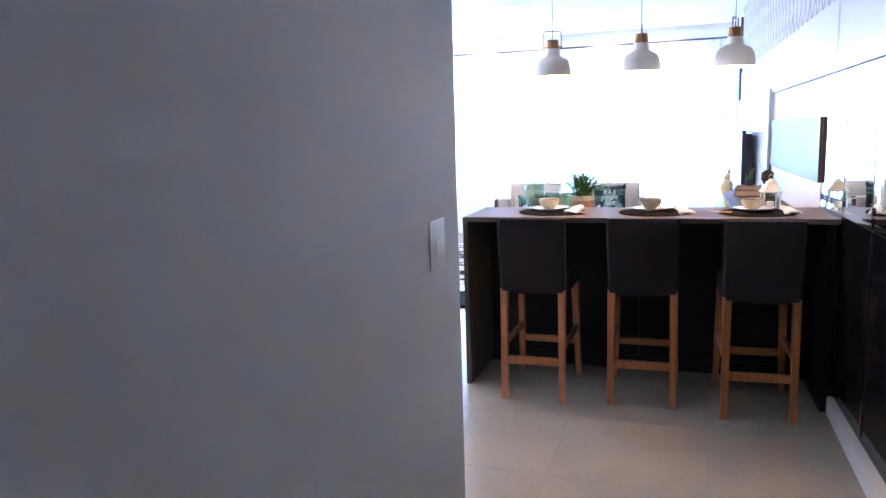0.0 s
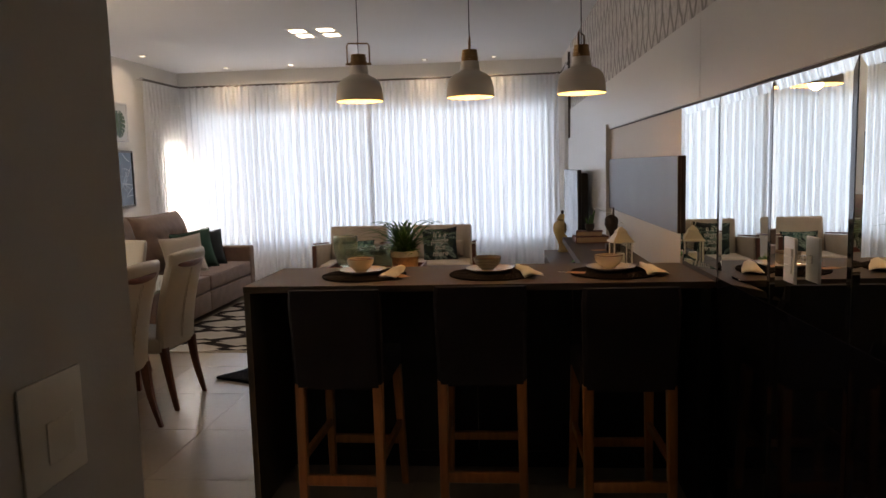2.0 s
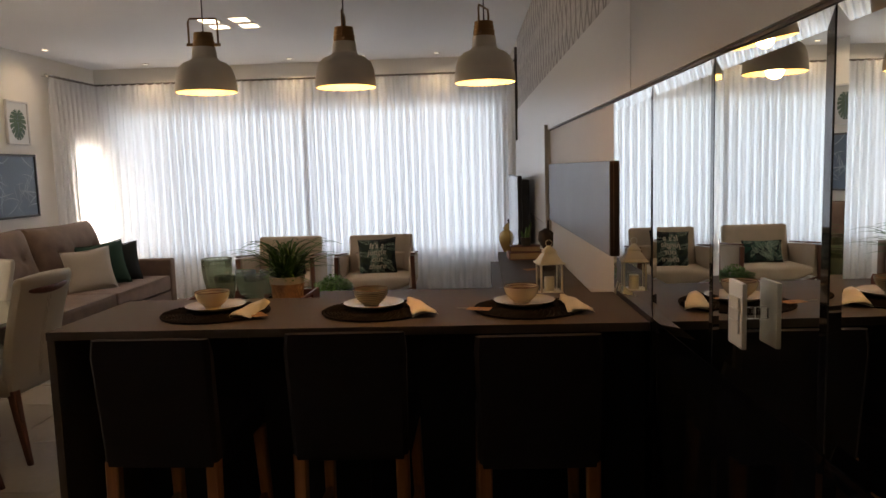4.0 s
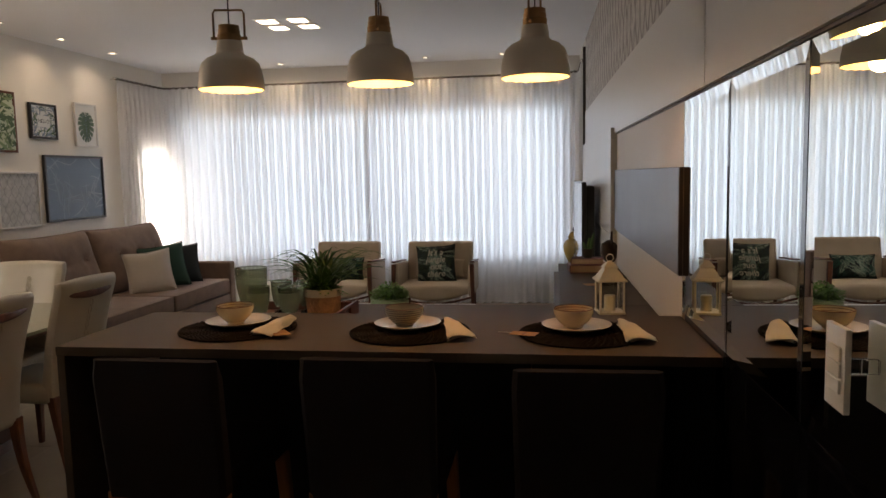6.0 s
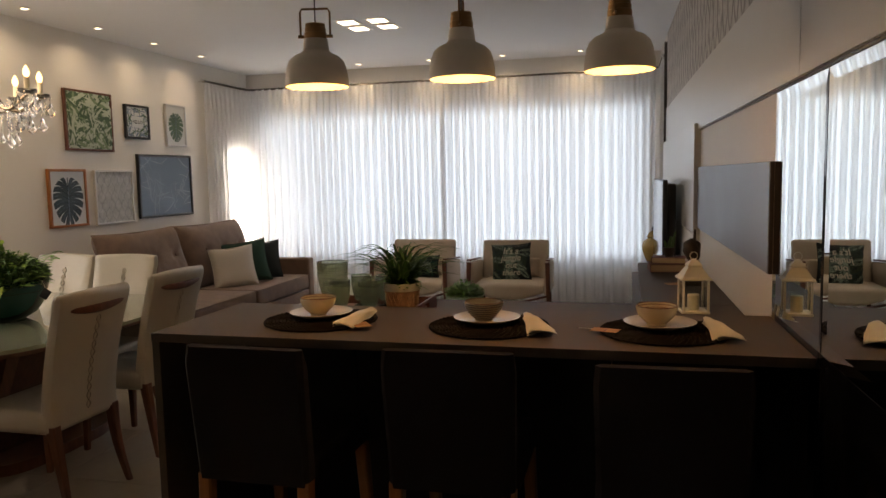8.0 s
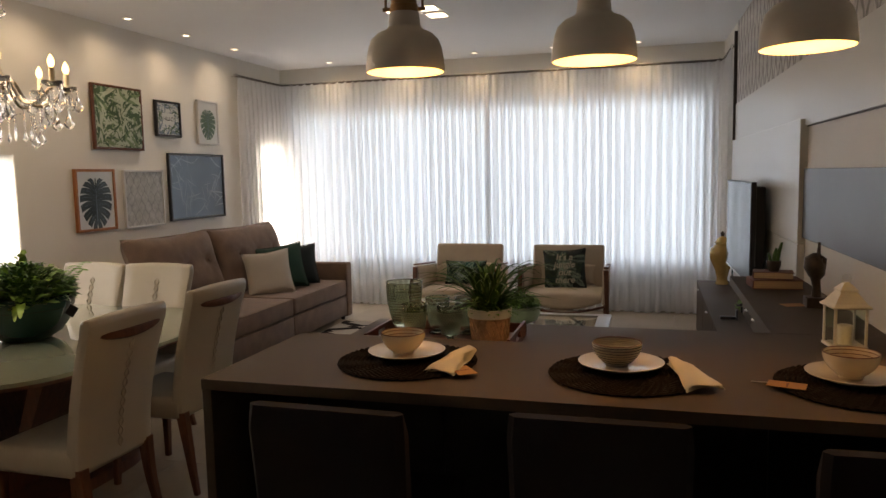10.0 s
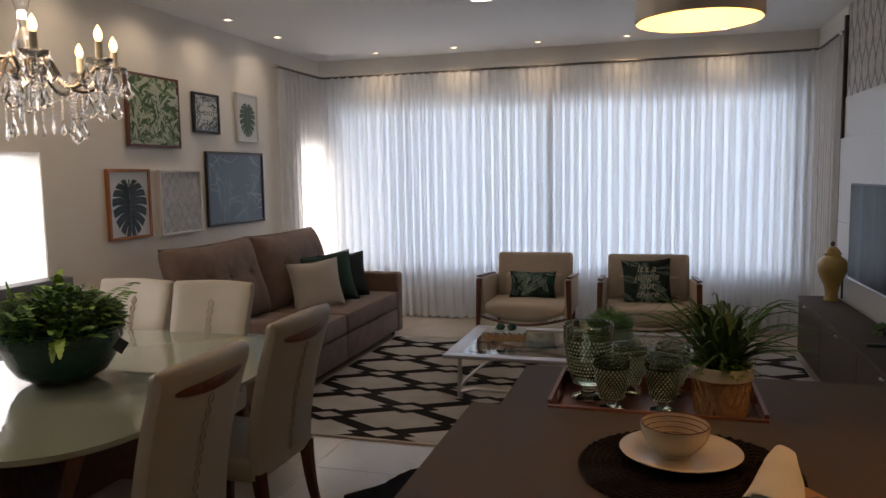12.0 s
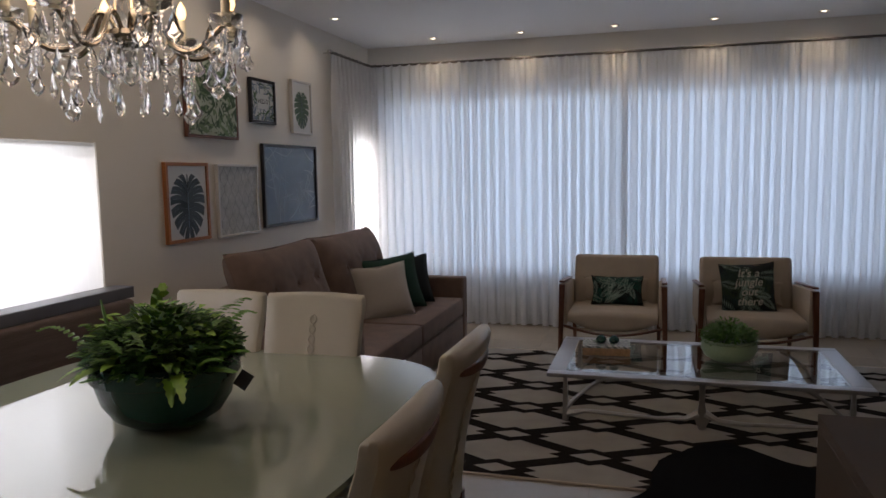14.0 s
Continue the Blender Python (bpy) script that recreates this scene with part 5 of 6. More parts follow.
lt = thing("lantern", (1.005, 6.705, 0.931), "cream metal candle lantern on the side worktop", "lantern", rz=8)
part("base", box(-0.066, 0.066, -0.066, 0.066, 0, 0.012, 0.002, 1), "lantern", lt)
for sx in (-1, 1):
    for sy in (-1, 1):
        part("post", box(sx * 0.058 - 0.005, sx * 0.058 + 0.005, sy * 0.058 - 0.005, sy * 0.058 + 0.005, 0.012, 0.16, 0.001, 1), "lantern", lt)
for sx, sy, a, b in ((-1, 0, 0.001, 0.052), (1, 0, 0.001, 0.052), (0, -1, 0.052, 0.001), (0, 1, 0.052, 0.001)):
    p = part("glass_pane", box(sx * 0.058 - a, sx * 0.058 + a, sy * 0.058 - b, sy * 0.058 + b, 0.014, 0.158), "glass", lt, smooth=False)
    p.visible_shadow = False
part("eave", box(-0.074, 0.074, -0.074, 0.074, 0.16, 0.168, 0.002, 1), "lantern", lt)


def square_ring(w, z):
    return [(-w, -w, z), (w, -w, z), (w, w, z), (-w, w, z)]


part("roof", loft([square_ring(w, z) for w, z in ((0.072, 0.168), (0.060, 0.178), (0.043, 0.205), (0.030, 0.222), (0.036, 0.224), (0.034, 0.230), (0.018, 0.248), (0.006, 0.258))]), "lantern", lt, smooth=False)
lt.scale = (0.84, 0.84, 0.86)
part("ring", tube([(0.018 * math.cos(a), 0, 0.272 + 0.018 * math.sin(a)) for a in [k * math.pi / 8 for k in range(17)]], 0.002, 6), "lantern", lt)
part("candle", revolve([(0, 0.012), (0.028, 0.012), (0.028, 0.085), (0.024, 0.088), (0, 0.086)], 20), "candle", lt)

# ---- place settings ----


def place_setting(x, y, grey, rot, tag):
    mat = thing("placemat", (x, y, 1.0205), "round dark rattan placemat on the bar", "placemat", "placemats on the bar")
    bm = bmesh.new()
    rings = 15
    for i in range(rings):
        r = 0.018 + i * 0.0122
        pts, n = [], 30 + i * 6
        for k in range(n + 1):
            a = 2 * math.pi * k / n
            pts.append((r * math.cos(a), r * math.sin(a), 0.005 + 0.0024 * math.sin(k * math.pi * 0.9 + i)))
        part("coil", tube(pts, 0.0068, 5, flat=0.65, caps=False), "rope", mat)
    revolve([(0, 0.0), (0.19, 0.0), (0.19, 0.004), (0, 0.005)], 32, bm=bm)
    part("base", bm, "rope", mat)
    pt = thing("dinner_plate", (x - 0.012, y + 0.030, 1.0315), "cream stoneware plate on the rattan placemat", "plate", "plates on the bar")
    part("plate", revolve([(0, 0), (0.065, 0), (0.070, 0.003), (0.108, 0.016), (0.110, 0.0185), (0.107, 0.0195), (0.070, 0.007), (0, 0.006)], 48), "ceramic", pt)
    lab = "grey ribbed stoneware bowl on the plate" if grey else "cream stoneware bowl with brown rim on the plate"
    bw = thing("bowl", (x - 0.022, y + 0.028, 1.038), lab, "bowl")
    prof = [(0, 0.004), (0.030, 0.0), (0.031, 0.006), (0.046, 0.016), (0.058, 0.035), (0.063, 0.060), (0.0645, 0.066)]
    n = 22
    outer = []
    for i in range(n + 1):
        t = i / n
        z = 0.008 + 0.052 * t
        r = 0.032 + 0.031 * (1 - (1 - t) ** 2.2)
        outer.append((r + (0.0009 if (i % 2 and grey) else 0), z))
    prof = [(0, 0.003), (0.028, 0.0), (0.030, 0.007)] + outer
    inner = [(r - 0.0035, z + 0.001) for r, z in outer[::-1]] + [(0, 0.012)]
    part("bowl_body", revolve(prof + inner, 44), "bowlgrey" if grey else "ceramic", bw)
    if grey:
        for i in range(7):
            r = 0.032 + 0.031 * (1 - (1 - (i + 0.5) / 7) ** 2.2)
            part("stripe", tube([((r + 0.0006) * math.cos(a), (r + 0.0006) * math.sin(a), 0.008 + 0.052 * (i + 0.5) / 7) for a in [k * math.pi / 18 for k in range(37)]], 0.0009, 4), "dark", bw)
    else:
        for i in range(5):
            part("stripe", tube([((0.0585 - 0.0042 * i) * math.cos(a), (0.0585 - 0.0042 * i) * math.sin(a), 0.0545 - 0.009 * i) for a in [k * math.pi / 18 for k in range(37)]], 0.0010, 4), "bookred", bw)
    part("rim", tube([(0.0615 * math.cos(a), 0.0615 * math.sin(a), 0.0612) for a in [k * math.pi / 24 for k in range(49)]], 0.0014, 5), "bookred", bw, "thin brown rim")
    nk = thing("napkin", (x + 0.15, y - 0.025, 1.041), "folded cream cloth napkin lying over placemat and plate", "napkin", "napkins on the bar", rz=rot)
    bm = bmesh.new()
    for j in range(4):
        rows = []
        for i in range(9):
            t = i / 8
            w0 = (0.018 + 0.030 * t) * (1 - 0.07 * j)
            row = []
            for k in range(7):
                s = k / 3 - 1
                wv = 0.0025 * math.sin(7 * t + 2.2 * s + j) + 0.004 * j + 0.0014 * math.sin(13 * t + j)
                row.append(bm.verts.new((w0 * s + 0.004 * math.sin(4 * t + j), 0.085 - 0.19 * t + (0.006 * math.cos(2 * s + j) if i == 8 else 0), wv + 0.004 - 0.018 * t * t + 0.004 * (1 - s * s))))
            rows.append(row)
        for a, b in zip(rows, rows[1:]):
            for k in range(6):
                bm.faces.new((a[k], a[k + 1], b[k + 1], b[k]))
    part("cloth", bm, "napkin", nk)
    if tag:
        tg = thing("paper_tag", (x + tag[0], y + tag[1], 1.0335), "kraft paper tag tied to the napkin", "tag", rz=tag[2])
        part("tag_card", box(-0.026, 0.026, -0.042, 0.042, 0, 0.0008), "tag", tg, smooth=False)
        part("writing", box(-0.016, 0.016, -0.004, 0.001, 0.0008, 0.0012), "bookred", tg, smooth=False)
        part("string", tube([(0, 0.04, 0.001), (-0.01, 0.06, 0.003), (-0.025, 0.075, 0.006)], 0.0007, 4), "napkin", tg)


place_setting(-0.285, 5.876, False, -12, (0.185, -0.10, 35))
place_setting(0.308, 5.864, True, 22, None)
place_setting(0.854, 5.862, False, 14, (-0.175, -0.055, 75))

# ---- tray with green glass and plant ----
tr = thing("serving_tray", (-0.347, 6.51, 0.931), "reddish wooden serving tray with handle slots on the kitchen counter", "tray")
part("bottom", box(-0.255, 0.255, -0.165, 0.165, 0.0, 0.008, 0.001, 1), "tray", tr)
for a, b, c, d in ((-0.262, 0.262, -0.173, -0.163), (-0.262, 0.262, 0.163, 0.173)):
    part("side", box(a, b, c, d, 0.0, 0.045, 0.002, 1), "tray", tr)
for s in (-1, 1):
    x0, x1 = (s * 0.257 - 0.005, s * 0.257 + 0.005)
    bm = box(x0, x1, -0.163, 0.163, 0.0, 0.018)
    box(x0, x1, -0.163, -0.045, 0.018, 0.055, bm=bm)
    box(x0, x1, 0.045, 0.163, 0.018, 0.055, bm=bm)
    box(x0, x1, -0.045, 0.045, 0.042, 0.055, bm=bm)
    part("handle_side", bm, "tray", tr, smooth=False)


def beaded_glass(name, at, r, h, label, cat, group, handle=False):
    """Footed pressed glass with rows of small raised beads."""
    g = thing(name, at, label, cat, group)
    foot = h * 0.20
    prof = [(0, 0.0), (r * 0.72, 0.0), (r * 0.72, 0.004), (r * 0.30, 0.012), (r * 0.24, foot * 0.6), (r * 0.36, foot * 0.75), (r * 0.40, foot)]
    rows, seg = 16, 40
    outer = []
    for i in range(rows + 1):
        t = i / rows
        rr = r * (0.62 + 0.37 * (1 - (1 - t) ** 2.2))
        outer.append((rr, foot + (h - foot) * t))
    inner = [(a - 0.003, b) for a, b in outer[::-1][:-1]] + [(r * 0.38, foot + 0.008), (0, foot + 0.006)]
    part("glass_body", revolve(prof + outer + inner, seg), "greenglass", g)
    bm = bmesh.new()
    k = 26 if r < 0.06 else 40
    for i in range(1, rows - 3):
        rr, z = outer[i]
        for j in range(k):
            a = 2 * math.pi * (j + 0.5 * (i % 2)) / k
            c, s2 = math.cos(a), math.sin(a)
            q = math.pi * rr / k * 0.75
            t0 = bm.verts.new(((rr + 0.0018) * c, (rr + 0.0018) * s2, z))
            ring = [bm.verts.new((rr * c - q * s2 * u, rr * s2 + q * c * u, z + q * w)) for u, w in ((1, 0), (0, 1), (-1, 0), (0, -1))]
            for m in range(4):
                bm.faces.new((ring[m], ring[(m + 1) % 4], t0))
    bd = part("beading", bm, "glassbead", g, smooth=False)
    bd["kind"] = "stuff"
    part("rim", tube([(outer[-1][0] * math.cos(a), outer[-1][0] * math.sin(a), h) for a in [q * math.pi / 20 for q in range(41)]], 0.0022, 6), "greenglass", g)
    part("band", tube([(outer[-3][0] * math.cos(a), outer[-3][0] * math.sin(a), outer[-3][1]) for a in [q * math.pi / 20 for q in range(41)]], 0.0018, 6), "greenglass", g)
    if handle:
        part("handle", tube([(-r * 0.95, 0, h * 0.88), (-r * 1.25, 0, h * 0.90), (-r * 1.38, 0, h * 0.75), (-r * 1.2, 0, h * 0.55), (-r * 0.85, 0, h * 0.45)], 0.006, 8), "greenglass", g, rz=-41)
    return g


beaded_glass("glass_jug", (-0.525, 6.55, 0.9395), 0.069, 0.205, "large green beaded glass jug on the serving tray", "jug", "", True)
for x, y in ((-0.455, 6.455), (-0.325, 6.468), (-0.415, 6.615), (-0.300, 6.625)):
    beaded_glass("goblet", (x, y, 0.9395), 0.047, 0.138, "green beaded glass goblet on the serving tray", "goblet", "goblets on the tray")


def arching_plant(name, at, label, n, reach, seed):
    rnd = random.Random(seed)
    t = thing(name, at, label, "plant")
    part("pot", revolve([(0, 0), (0.062, 0), (0.068, 0.05), (0.074, 0.105), (0.074, 0.108), (0.068, 0.108), (0.064, 0.09), (0, 0.09)], 32), "basket", t, "woven basket pot")
    bm = bmesh.new()
    for i in range(22):
        for sgn in (-1, 1):
            pts = []
            for q in range(9):
                z = 0.004 + 0.092 * q / 8
                rr = 0.0635 + 0.0105 * z / 0.105
                a = 2 * math.pi * i / 22 + sgn * 0.55 * q / 8
                pts.append((rr * math.cos(a), rr * math.sin(a), z))
            tube(pts, 0.0021, 4, bm=bm, flat=0.8)
    tagged(part("weave", bm, "basket", t, "woven diagonal strips"), kind="stuff")
    part("pot_rim", revolve([(0.071, 0.098), (0.078, 0.098), (0.079, 0.128), (0.074, 0.130), (0.071, 0.128)], 32, closed=True), "lantern", t, "pale cloth rim")
    part("soil", revolve([(0, 0.102), (0.070, 0.100), (0, 0.095)], 20), "bookred", t)
    bm = bmesh.new()
    for i in range(n):
        a = rnd.uniform(0, 2 * math.pi)
        out, up = rnd.uniform(0.2, 1.0) * reach, rnd.uniform(0.07, 0.20)
        b = Vector((rnd.uniform(-0.03, 0.03), rnd.uniform(-0.03, 0.03), 0.10))
        prev = None
        segs, w = 7, rnd.uniform(0.0035, 0.0065)
        side = Vector((-math.sin(a), math.cos(a), 0))
        for s in range(segs + 1):
            q = s / segs
            p = b + Vector((math.cos(a) * out * q ** 1.3, math.sin(a) * out * q ** 1.3, up * math.sin(min(1.0, q * 1.0) * 2.1)))
            ww = w * (1 - q ** 3) + 0.0003
            c = (bm.verts.new(p - side * ww), bm.verts.new(p - Vector((0, 0, ww * 0.5))), bm.verts.new(p + side * ww))
            if prev:
                bm.faces.new((prev[0], prev[1], c[1], c[0]))
                bm.faces.new((prev[1], prev[2], c[2], c[1]))
            prev = c
    part("grass_tuft", bm, "leafdark", t, "long arching dark green blades")
    part("foliage", shifted(bushy(170, 0.05, 0.06, 0.05, seed + 1, 0.16), pose(0, 0, 0.11)), "leaf", t)


arching_plant("potted_grass_plant", (-0.183, 6.485, 0.9395), "green arching grass plant in a woven basket pot on the tray", 120, 0.33, 31)

# ---- rug ----
rug = thing("area_rug", (0, 0, 0), "ivory rug with charcoal interlaced diamond pattern under the coffee table", "rug")
RX0, RX1, RY0, RY1 = -2.79, 0.765, 8.43, 11.09


def clip_to_rug(bm):
    for co, no in (((RX0 + 0.01, 0, 0), (-1, 0, 0)), ((RX1 - 0.01, 0, 0), (1, 0, 0)), ((0, RY0 + 0.01, 0), (0, -1, 0)), ((0, RY1 - 0.01, 0), (0, 1, 0))):
        geom = bm.verts[:] + bm.edges[:] + bm.faces[:]
        bmesh.ops.bisect_plane(bm, geom=geom, plane_co=co, plane_no=no, clear_outer=True)
    return bm


def rhomb(bm, x, y, a, b, z0, z1):
    return prism([(x - a, y), (x, y - b), (x + a, y), (x, y + b)], z0, z1, bm=bm)


part("rug_body", box(RX0, RX1, RY0, RY1, 0.0005, 0.010, 0.003, 1), "rugwhite", rug)
dk = bmesh.new()
PX, PY = 0.475, 0.2525
for i in range(-3, 8):
    for j in range(-4, 11):
        if (i + j) % 2:
            continue
        x, y = -1.945 + PX * i, 9.03 + PY * j
        if not (RX0 - 0.6 < x < RX1 + 0.6 and RY0 - 0.4 < y < RY1 + 0.4):
            continue
        for s in (-1, 1):
            x2, y2 = x + PX, y + s * PY
            nx, ny = -(y2 - y), (x2 - x)
            q = 0.045 / math.hypot(nx, ny)
            prism([(x + nx * q, y + ny * q), (x - nx * q, y - ny * q), (x2 - nx * q, y2 - ny * q), (x2 + nx * q, y2 + ny * q)], 0.0095, 0.0115 + 0.0003 * s, bm=dk)
        rhomb(dk, x, y, 0.220, 0.117, 0.0095, 0.0122)
        if RX0 < x < RX1 and RY0 < y < RY1:
            part("diamond", clip_to_rug(rhomb(bmesh.new(), x, y, 0.112, 0.058, 0.0118, 0.0132)), "rugwhite", rug, smooth=False)
part("band_pattern", clip_to_rug(dk), "rugdark", rug, "charcoal zigzag bands", smooth=False)
bm = bmesh.new()
for a, b, c, d in ((RX0 - 0.004, RX1 + 0.004, RY0 - 0.004, RY0 + 0.008), (RX0 - 0.004, RX1 + 0.004, RY1 - 0.008, RY1 + 0.004)):
    part("binding", box(a, b, c, d, 0.0005, 0.0122, 0.003, 1), "linen", rug, "tan edge binding")

hide = thing("hide_rug", (0, 0, 0), "black cowhide rug lying beside the kitchen counter", "rug")
pts = [(-1.80, 7.66), (-1.74, 7.73), (-1.66, 7.82), (-1.63, 7.93), (-1.58, 8.04), (-1.40, 8.16), (-1.22, 8.32), (-1.15, 8.45), (-1.15, 8.64), (-1.10, 8.84), (-0.98, 8.97), (-0.88, 9.10), (-0.76, 9.15), (-0.64, 9.08), (-0.50, 8.94), (-0.30, 8.84), (-0.05, 8.74), (0.15, 8.50), (0.20, 8.20), (0.10, 7.85), (-0.10, 7.55), (-0.15, 7.30), (-0.40, 7.18), (-0.70, 7.22), (-1.00, 7.35), (-1.20, 7.42), (-1.45, 7.50), (-1.62, 7.58), (-1.74, 7.62)]
fine = []
for i, (x, y) in enumerate(pts):
    x2, y2 = pts[(i + 1) % len(pts)]
    for k in range(4):
        t = k / 4
        fine.append((x + (x2 - x) * t + 0.008 * math.sin(i * 9.1 + k * 2.3), y + (y2 - y) * t + 0.008 * math.cos(i * 7.3 + k * 1.9)))
part("skin", prism(fine, 0.0008, 0.020, 0.005, 2), "blackfur", hide)

# ---- coffee table ----
ct = thing("coffee_table", (-0.87, 9.82, 0), "silver-leaf coffee table with glass top on the patterned rug", "coffee table")
ZT = 0.315
HX, HY = 0.91, 0.515
for a, b, c, d in ((-HX, HX, -HY, -HY + 0.085), (-HX, HX, HY - 0.085, HY), (-HX, -HX + 0.11, -HY + 0.085, HY - 0.085), (HX - 0.11, HX, -HY + 0.085, HY - 0.085)):
    part("top_frame", box(a, b, c, d, ZT - 0.024, ZT, 0.004, 2), "silver", ct, "silver-leaf top frame")
part("glass_top", box(-HX + 0.10, HX - 0.10, -HY + 0.075, HY - 0.075, ZT - 0.009, ZT - 0.002), "glass", ct, "clear glass top", smooth=False).visible_shadow = False
for s in (-1, 1):
    y = s * 0.46
    for sx in (-1, 1):
        x = sx * 0.80
        part("leg", leg(x, y, x, y, 0.011, ZT - 0.024, 0.035, 0.022), "silver", ct)
        part("brace", tube([(x - sx * 0.01, y, 0.09), (x - sx * 0.06, y, 0.15), (x - sx * 0.16, y, 0.24), (x - sx * 0.24, y, ZT - 0.026)], [0.017, 0.013, 0.011, 0.016], 6), "silver", ct)
        part("stretcher", tube([(x - sx * 0.01, y, 0.05), (x - sx * 0.12, y, 0.075), (sx * 0.25, y, 0.06), (sx * 0.09, y, 0.07), (sx * 0.02, y, 0.11)], [0.022, 0.013, 0.011, 0.016, 0.024], 6), "silver", ct)
    part("leg", loft([[(-w, y - 0.012, z), (w, y - 0.012, z), (w, y + 0.012, z), (-w, y + 0.012, z)] for w, z in ((0.016, 0.011), (0.03, 0.045), (0.042, 0.08), (0.024, 0.12), (0.014, 0.19), (0.018, ZT - 0.024))]), "silver", ct)
bx = thing("decorative_box", (-1.455, 9.90, ZT + 0.0005), "wooden book box with pale patterned lid on the coffee table", "decorative box", rz=3)
part("box_body", box(-0.155, 0.155, -0.10, 0.10, 0, 0.05, 0.002, 1), "basket", bx)
part("lid", box(-0.158, 0.158, -0.103, 0.103, 0.0505, 0.064, 0.002, 1), "print_grey", bx)
for i, dx in enumerate((-0.035, 0.05)):
    f = thing("ornament", (-1.455 + dx, 9.90, ZT + 0.0655), "dark green glazed bud ornament on the book box", "ornament", "green ornaments on the box")
    part("bud", revolve([(0, 0), (0.026, 0.004), (0.036, 0.02), (0.030, 0.040), (0.014, 0.052), (0, 0.056)], 16), "greenpot", f)
    part("bud_leaf", bushy(14, 0.024, 0.045, 0.03, 40 + i, 0.4), "leafdark", f)
gp2 = thing("potted_plant", (-0.68, 9.86, ZT + 0.0005), "pale green bowl with bushy fine-leaved plant on the coffee table", "plant")
part("pot", revolve([(0, 0), (0.09, 0), (0.145, 0.028), (0.172, 0.075), (0.168, 0.122), (0.160, 0.128), (0.172, 0.133), (0.172, 0.142), (0.160, 0.142), (0.155, 0.110), (0, 0.10)], 36), "palepot", gp2)
part("foliage", shifted(bushy(1500, 0.155, 0.17, 0.034, 51, 0.30), pose(0, 0, 0.115)), "leaf", gp2)

# ---- planter on the dining table ----
pb = thing("planter_bowl", (-2.665, 6.88, 0.7605), "deep green bowl of mixed green foliage on the dining table", "planter")
part("bowl_body", revolve([(0, 0), (0.100, 0), (0.115, 0.006), (0.168, 0.038), (0.200, 0.085), (0.215, 0.135), (0.218, 0.158), (0.230, 0.163), (0.235, 0.222), (0.226, 0.226), (0.218, 0.200), (0.205, 0.17), (0, 0.165)], 56), "greenpot", pb)
part("foliage", shifted(bushy(2200, 0.225, 0.215, 0.040, 61, 0.38), pose(0, 0, 0.185)), "leafdark", pb, "dark bushy leaves")
part("foliage", shifted(bushy(900, 0.225, 0.23, 0.032, 62, 0.34), pose(0, 0, 0.19)), "leaf", pb)
part("foliage", shifted(bushy(110, 0.21, 0.25, 0.048, 63, 0.45), pose(0, 0, 0.20)), "leafyellow", pb, "bright yellow-green leaves")
part("foliage", shifted(bushy(160, 0.225, 0.24, 0.03, 64, 0.30), pose(0, 0, 0.20)), "leafteal", pb, "teal sprigs")
rnd = random.Random(5)
bm = bmesh.new()
for f in range(24):
    a = rnd.uniform(0, 2 * math.pi)
    k = rnd.uniform(0.08, 0.2)
    ln, up = rnd.uniform(0.10, 0.20), rnd.uniform(0.0, 0.16)
    b = Vector((math.cos(a) * k, math.sin(a) * k, 0.20))
    side = Vector((-math.sin(a), math.cos(a), 0))
    for s in range(15):
        q = s / 14
        p = b + Vector((math.cos(a) * ln * q, math.sin(a) * ln * q, up * math.sin(q * 1.9)))
        for sg in (-1, 1):
            small_leaf(bm, p, side * sg + Vector((math.cos(a), math.sin(a), 0)) * 0.5, 0.044 * (1 - q * 0.85) + 0.004, 0.0115, 0.15, 2)
part("fern", bm, "leaf", pb, "fine fern fronds")
for f in range(28):
    a = rnd.uniform(radians(40), radians(320))
    k, ln, wd = rnd.uniform(0.06, 0.19), rnd.uniform(0.15, 0.25), rnd.uniform(0.016, 0.025)
    d = Vector((math.cos(a), math.sin(a), rnd.uniform(0.1, 1.5))).normalized()
    side = Vector((-math.sin(a), math.cos(a), 0))
    bm = bmesh.new()
    prev = None
    for i in range(17):
        t = i / 16
        p = Vector((math.cos(a) * k, math.sin(a) * k, 0.20)) + d * ln * t - Vector((0, 0, 0.10)) * t * t * ln / 0.2
        w = wd * math.sin(math.pi * (0.10 + 0.88 * t)) ** 0.7 * (1.15 if i % 2 else 0.8)
        row = [bm.verts.new(p - side * w + Vector((0, 0, 0.3 * w))), bm.verts.new(p), bm.verts.new(p + side * w + Vector((0, 0, 0.3 * w)))]
        if prev:
            bm.faces.new((prev[0], prev[1], row[1], row[0]))
            bm.faces.new((prev[1], prev[2], row[2], row[1]))
        prev = row
    part("broad_leaf", bm, "leafyellow" if f % 3 else "leaf", pb, "broad bright toothed leaf")
for sg, k in ((1, 0.0), (-1, 0.25)):
    bm = bmesh.new()
    small_leaf(bm, (-0.10 - k * 0.2, -0.10 + k, 0.22), (-0.15 * sg, -0.1, 1), 0.21, 0.022, 0.05, 5)
    part("upright_leaf", bm, "leaf", pb)
part("tag", box(-0.022, 0.022, -0.001, 0.001, -0.028, 0.028), "black", pb, "black hanging tag", at=(0.262, 0.03, 0.145), ry=35, rz=20, smooth=False)
part("tag_string", tube([(0.245, 0.03, 0.222), (0.258, 0.03, 0.20), (0.262, 0.03, 0.175)], 0.001, 4), "napkin", pb)

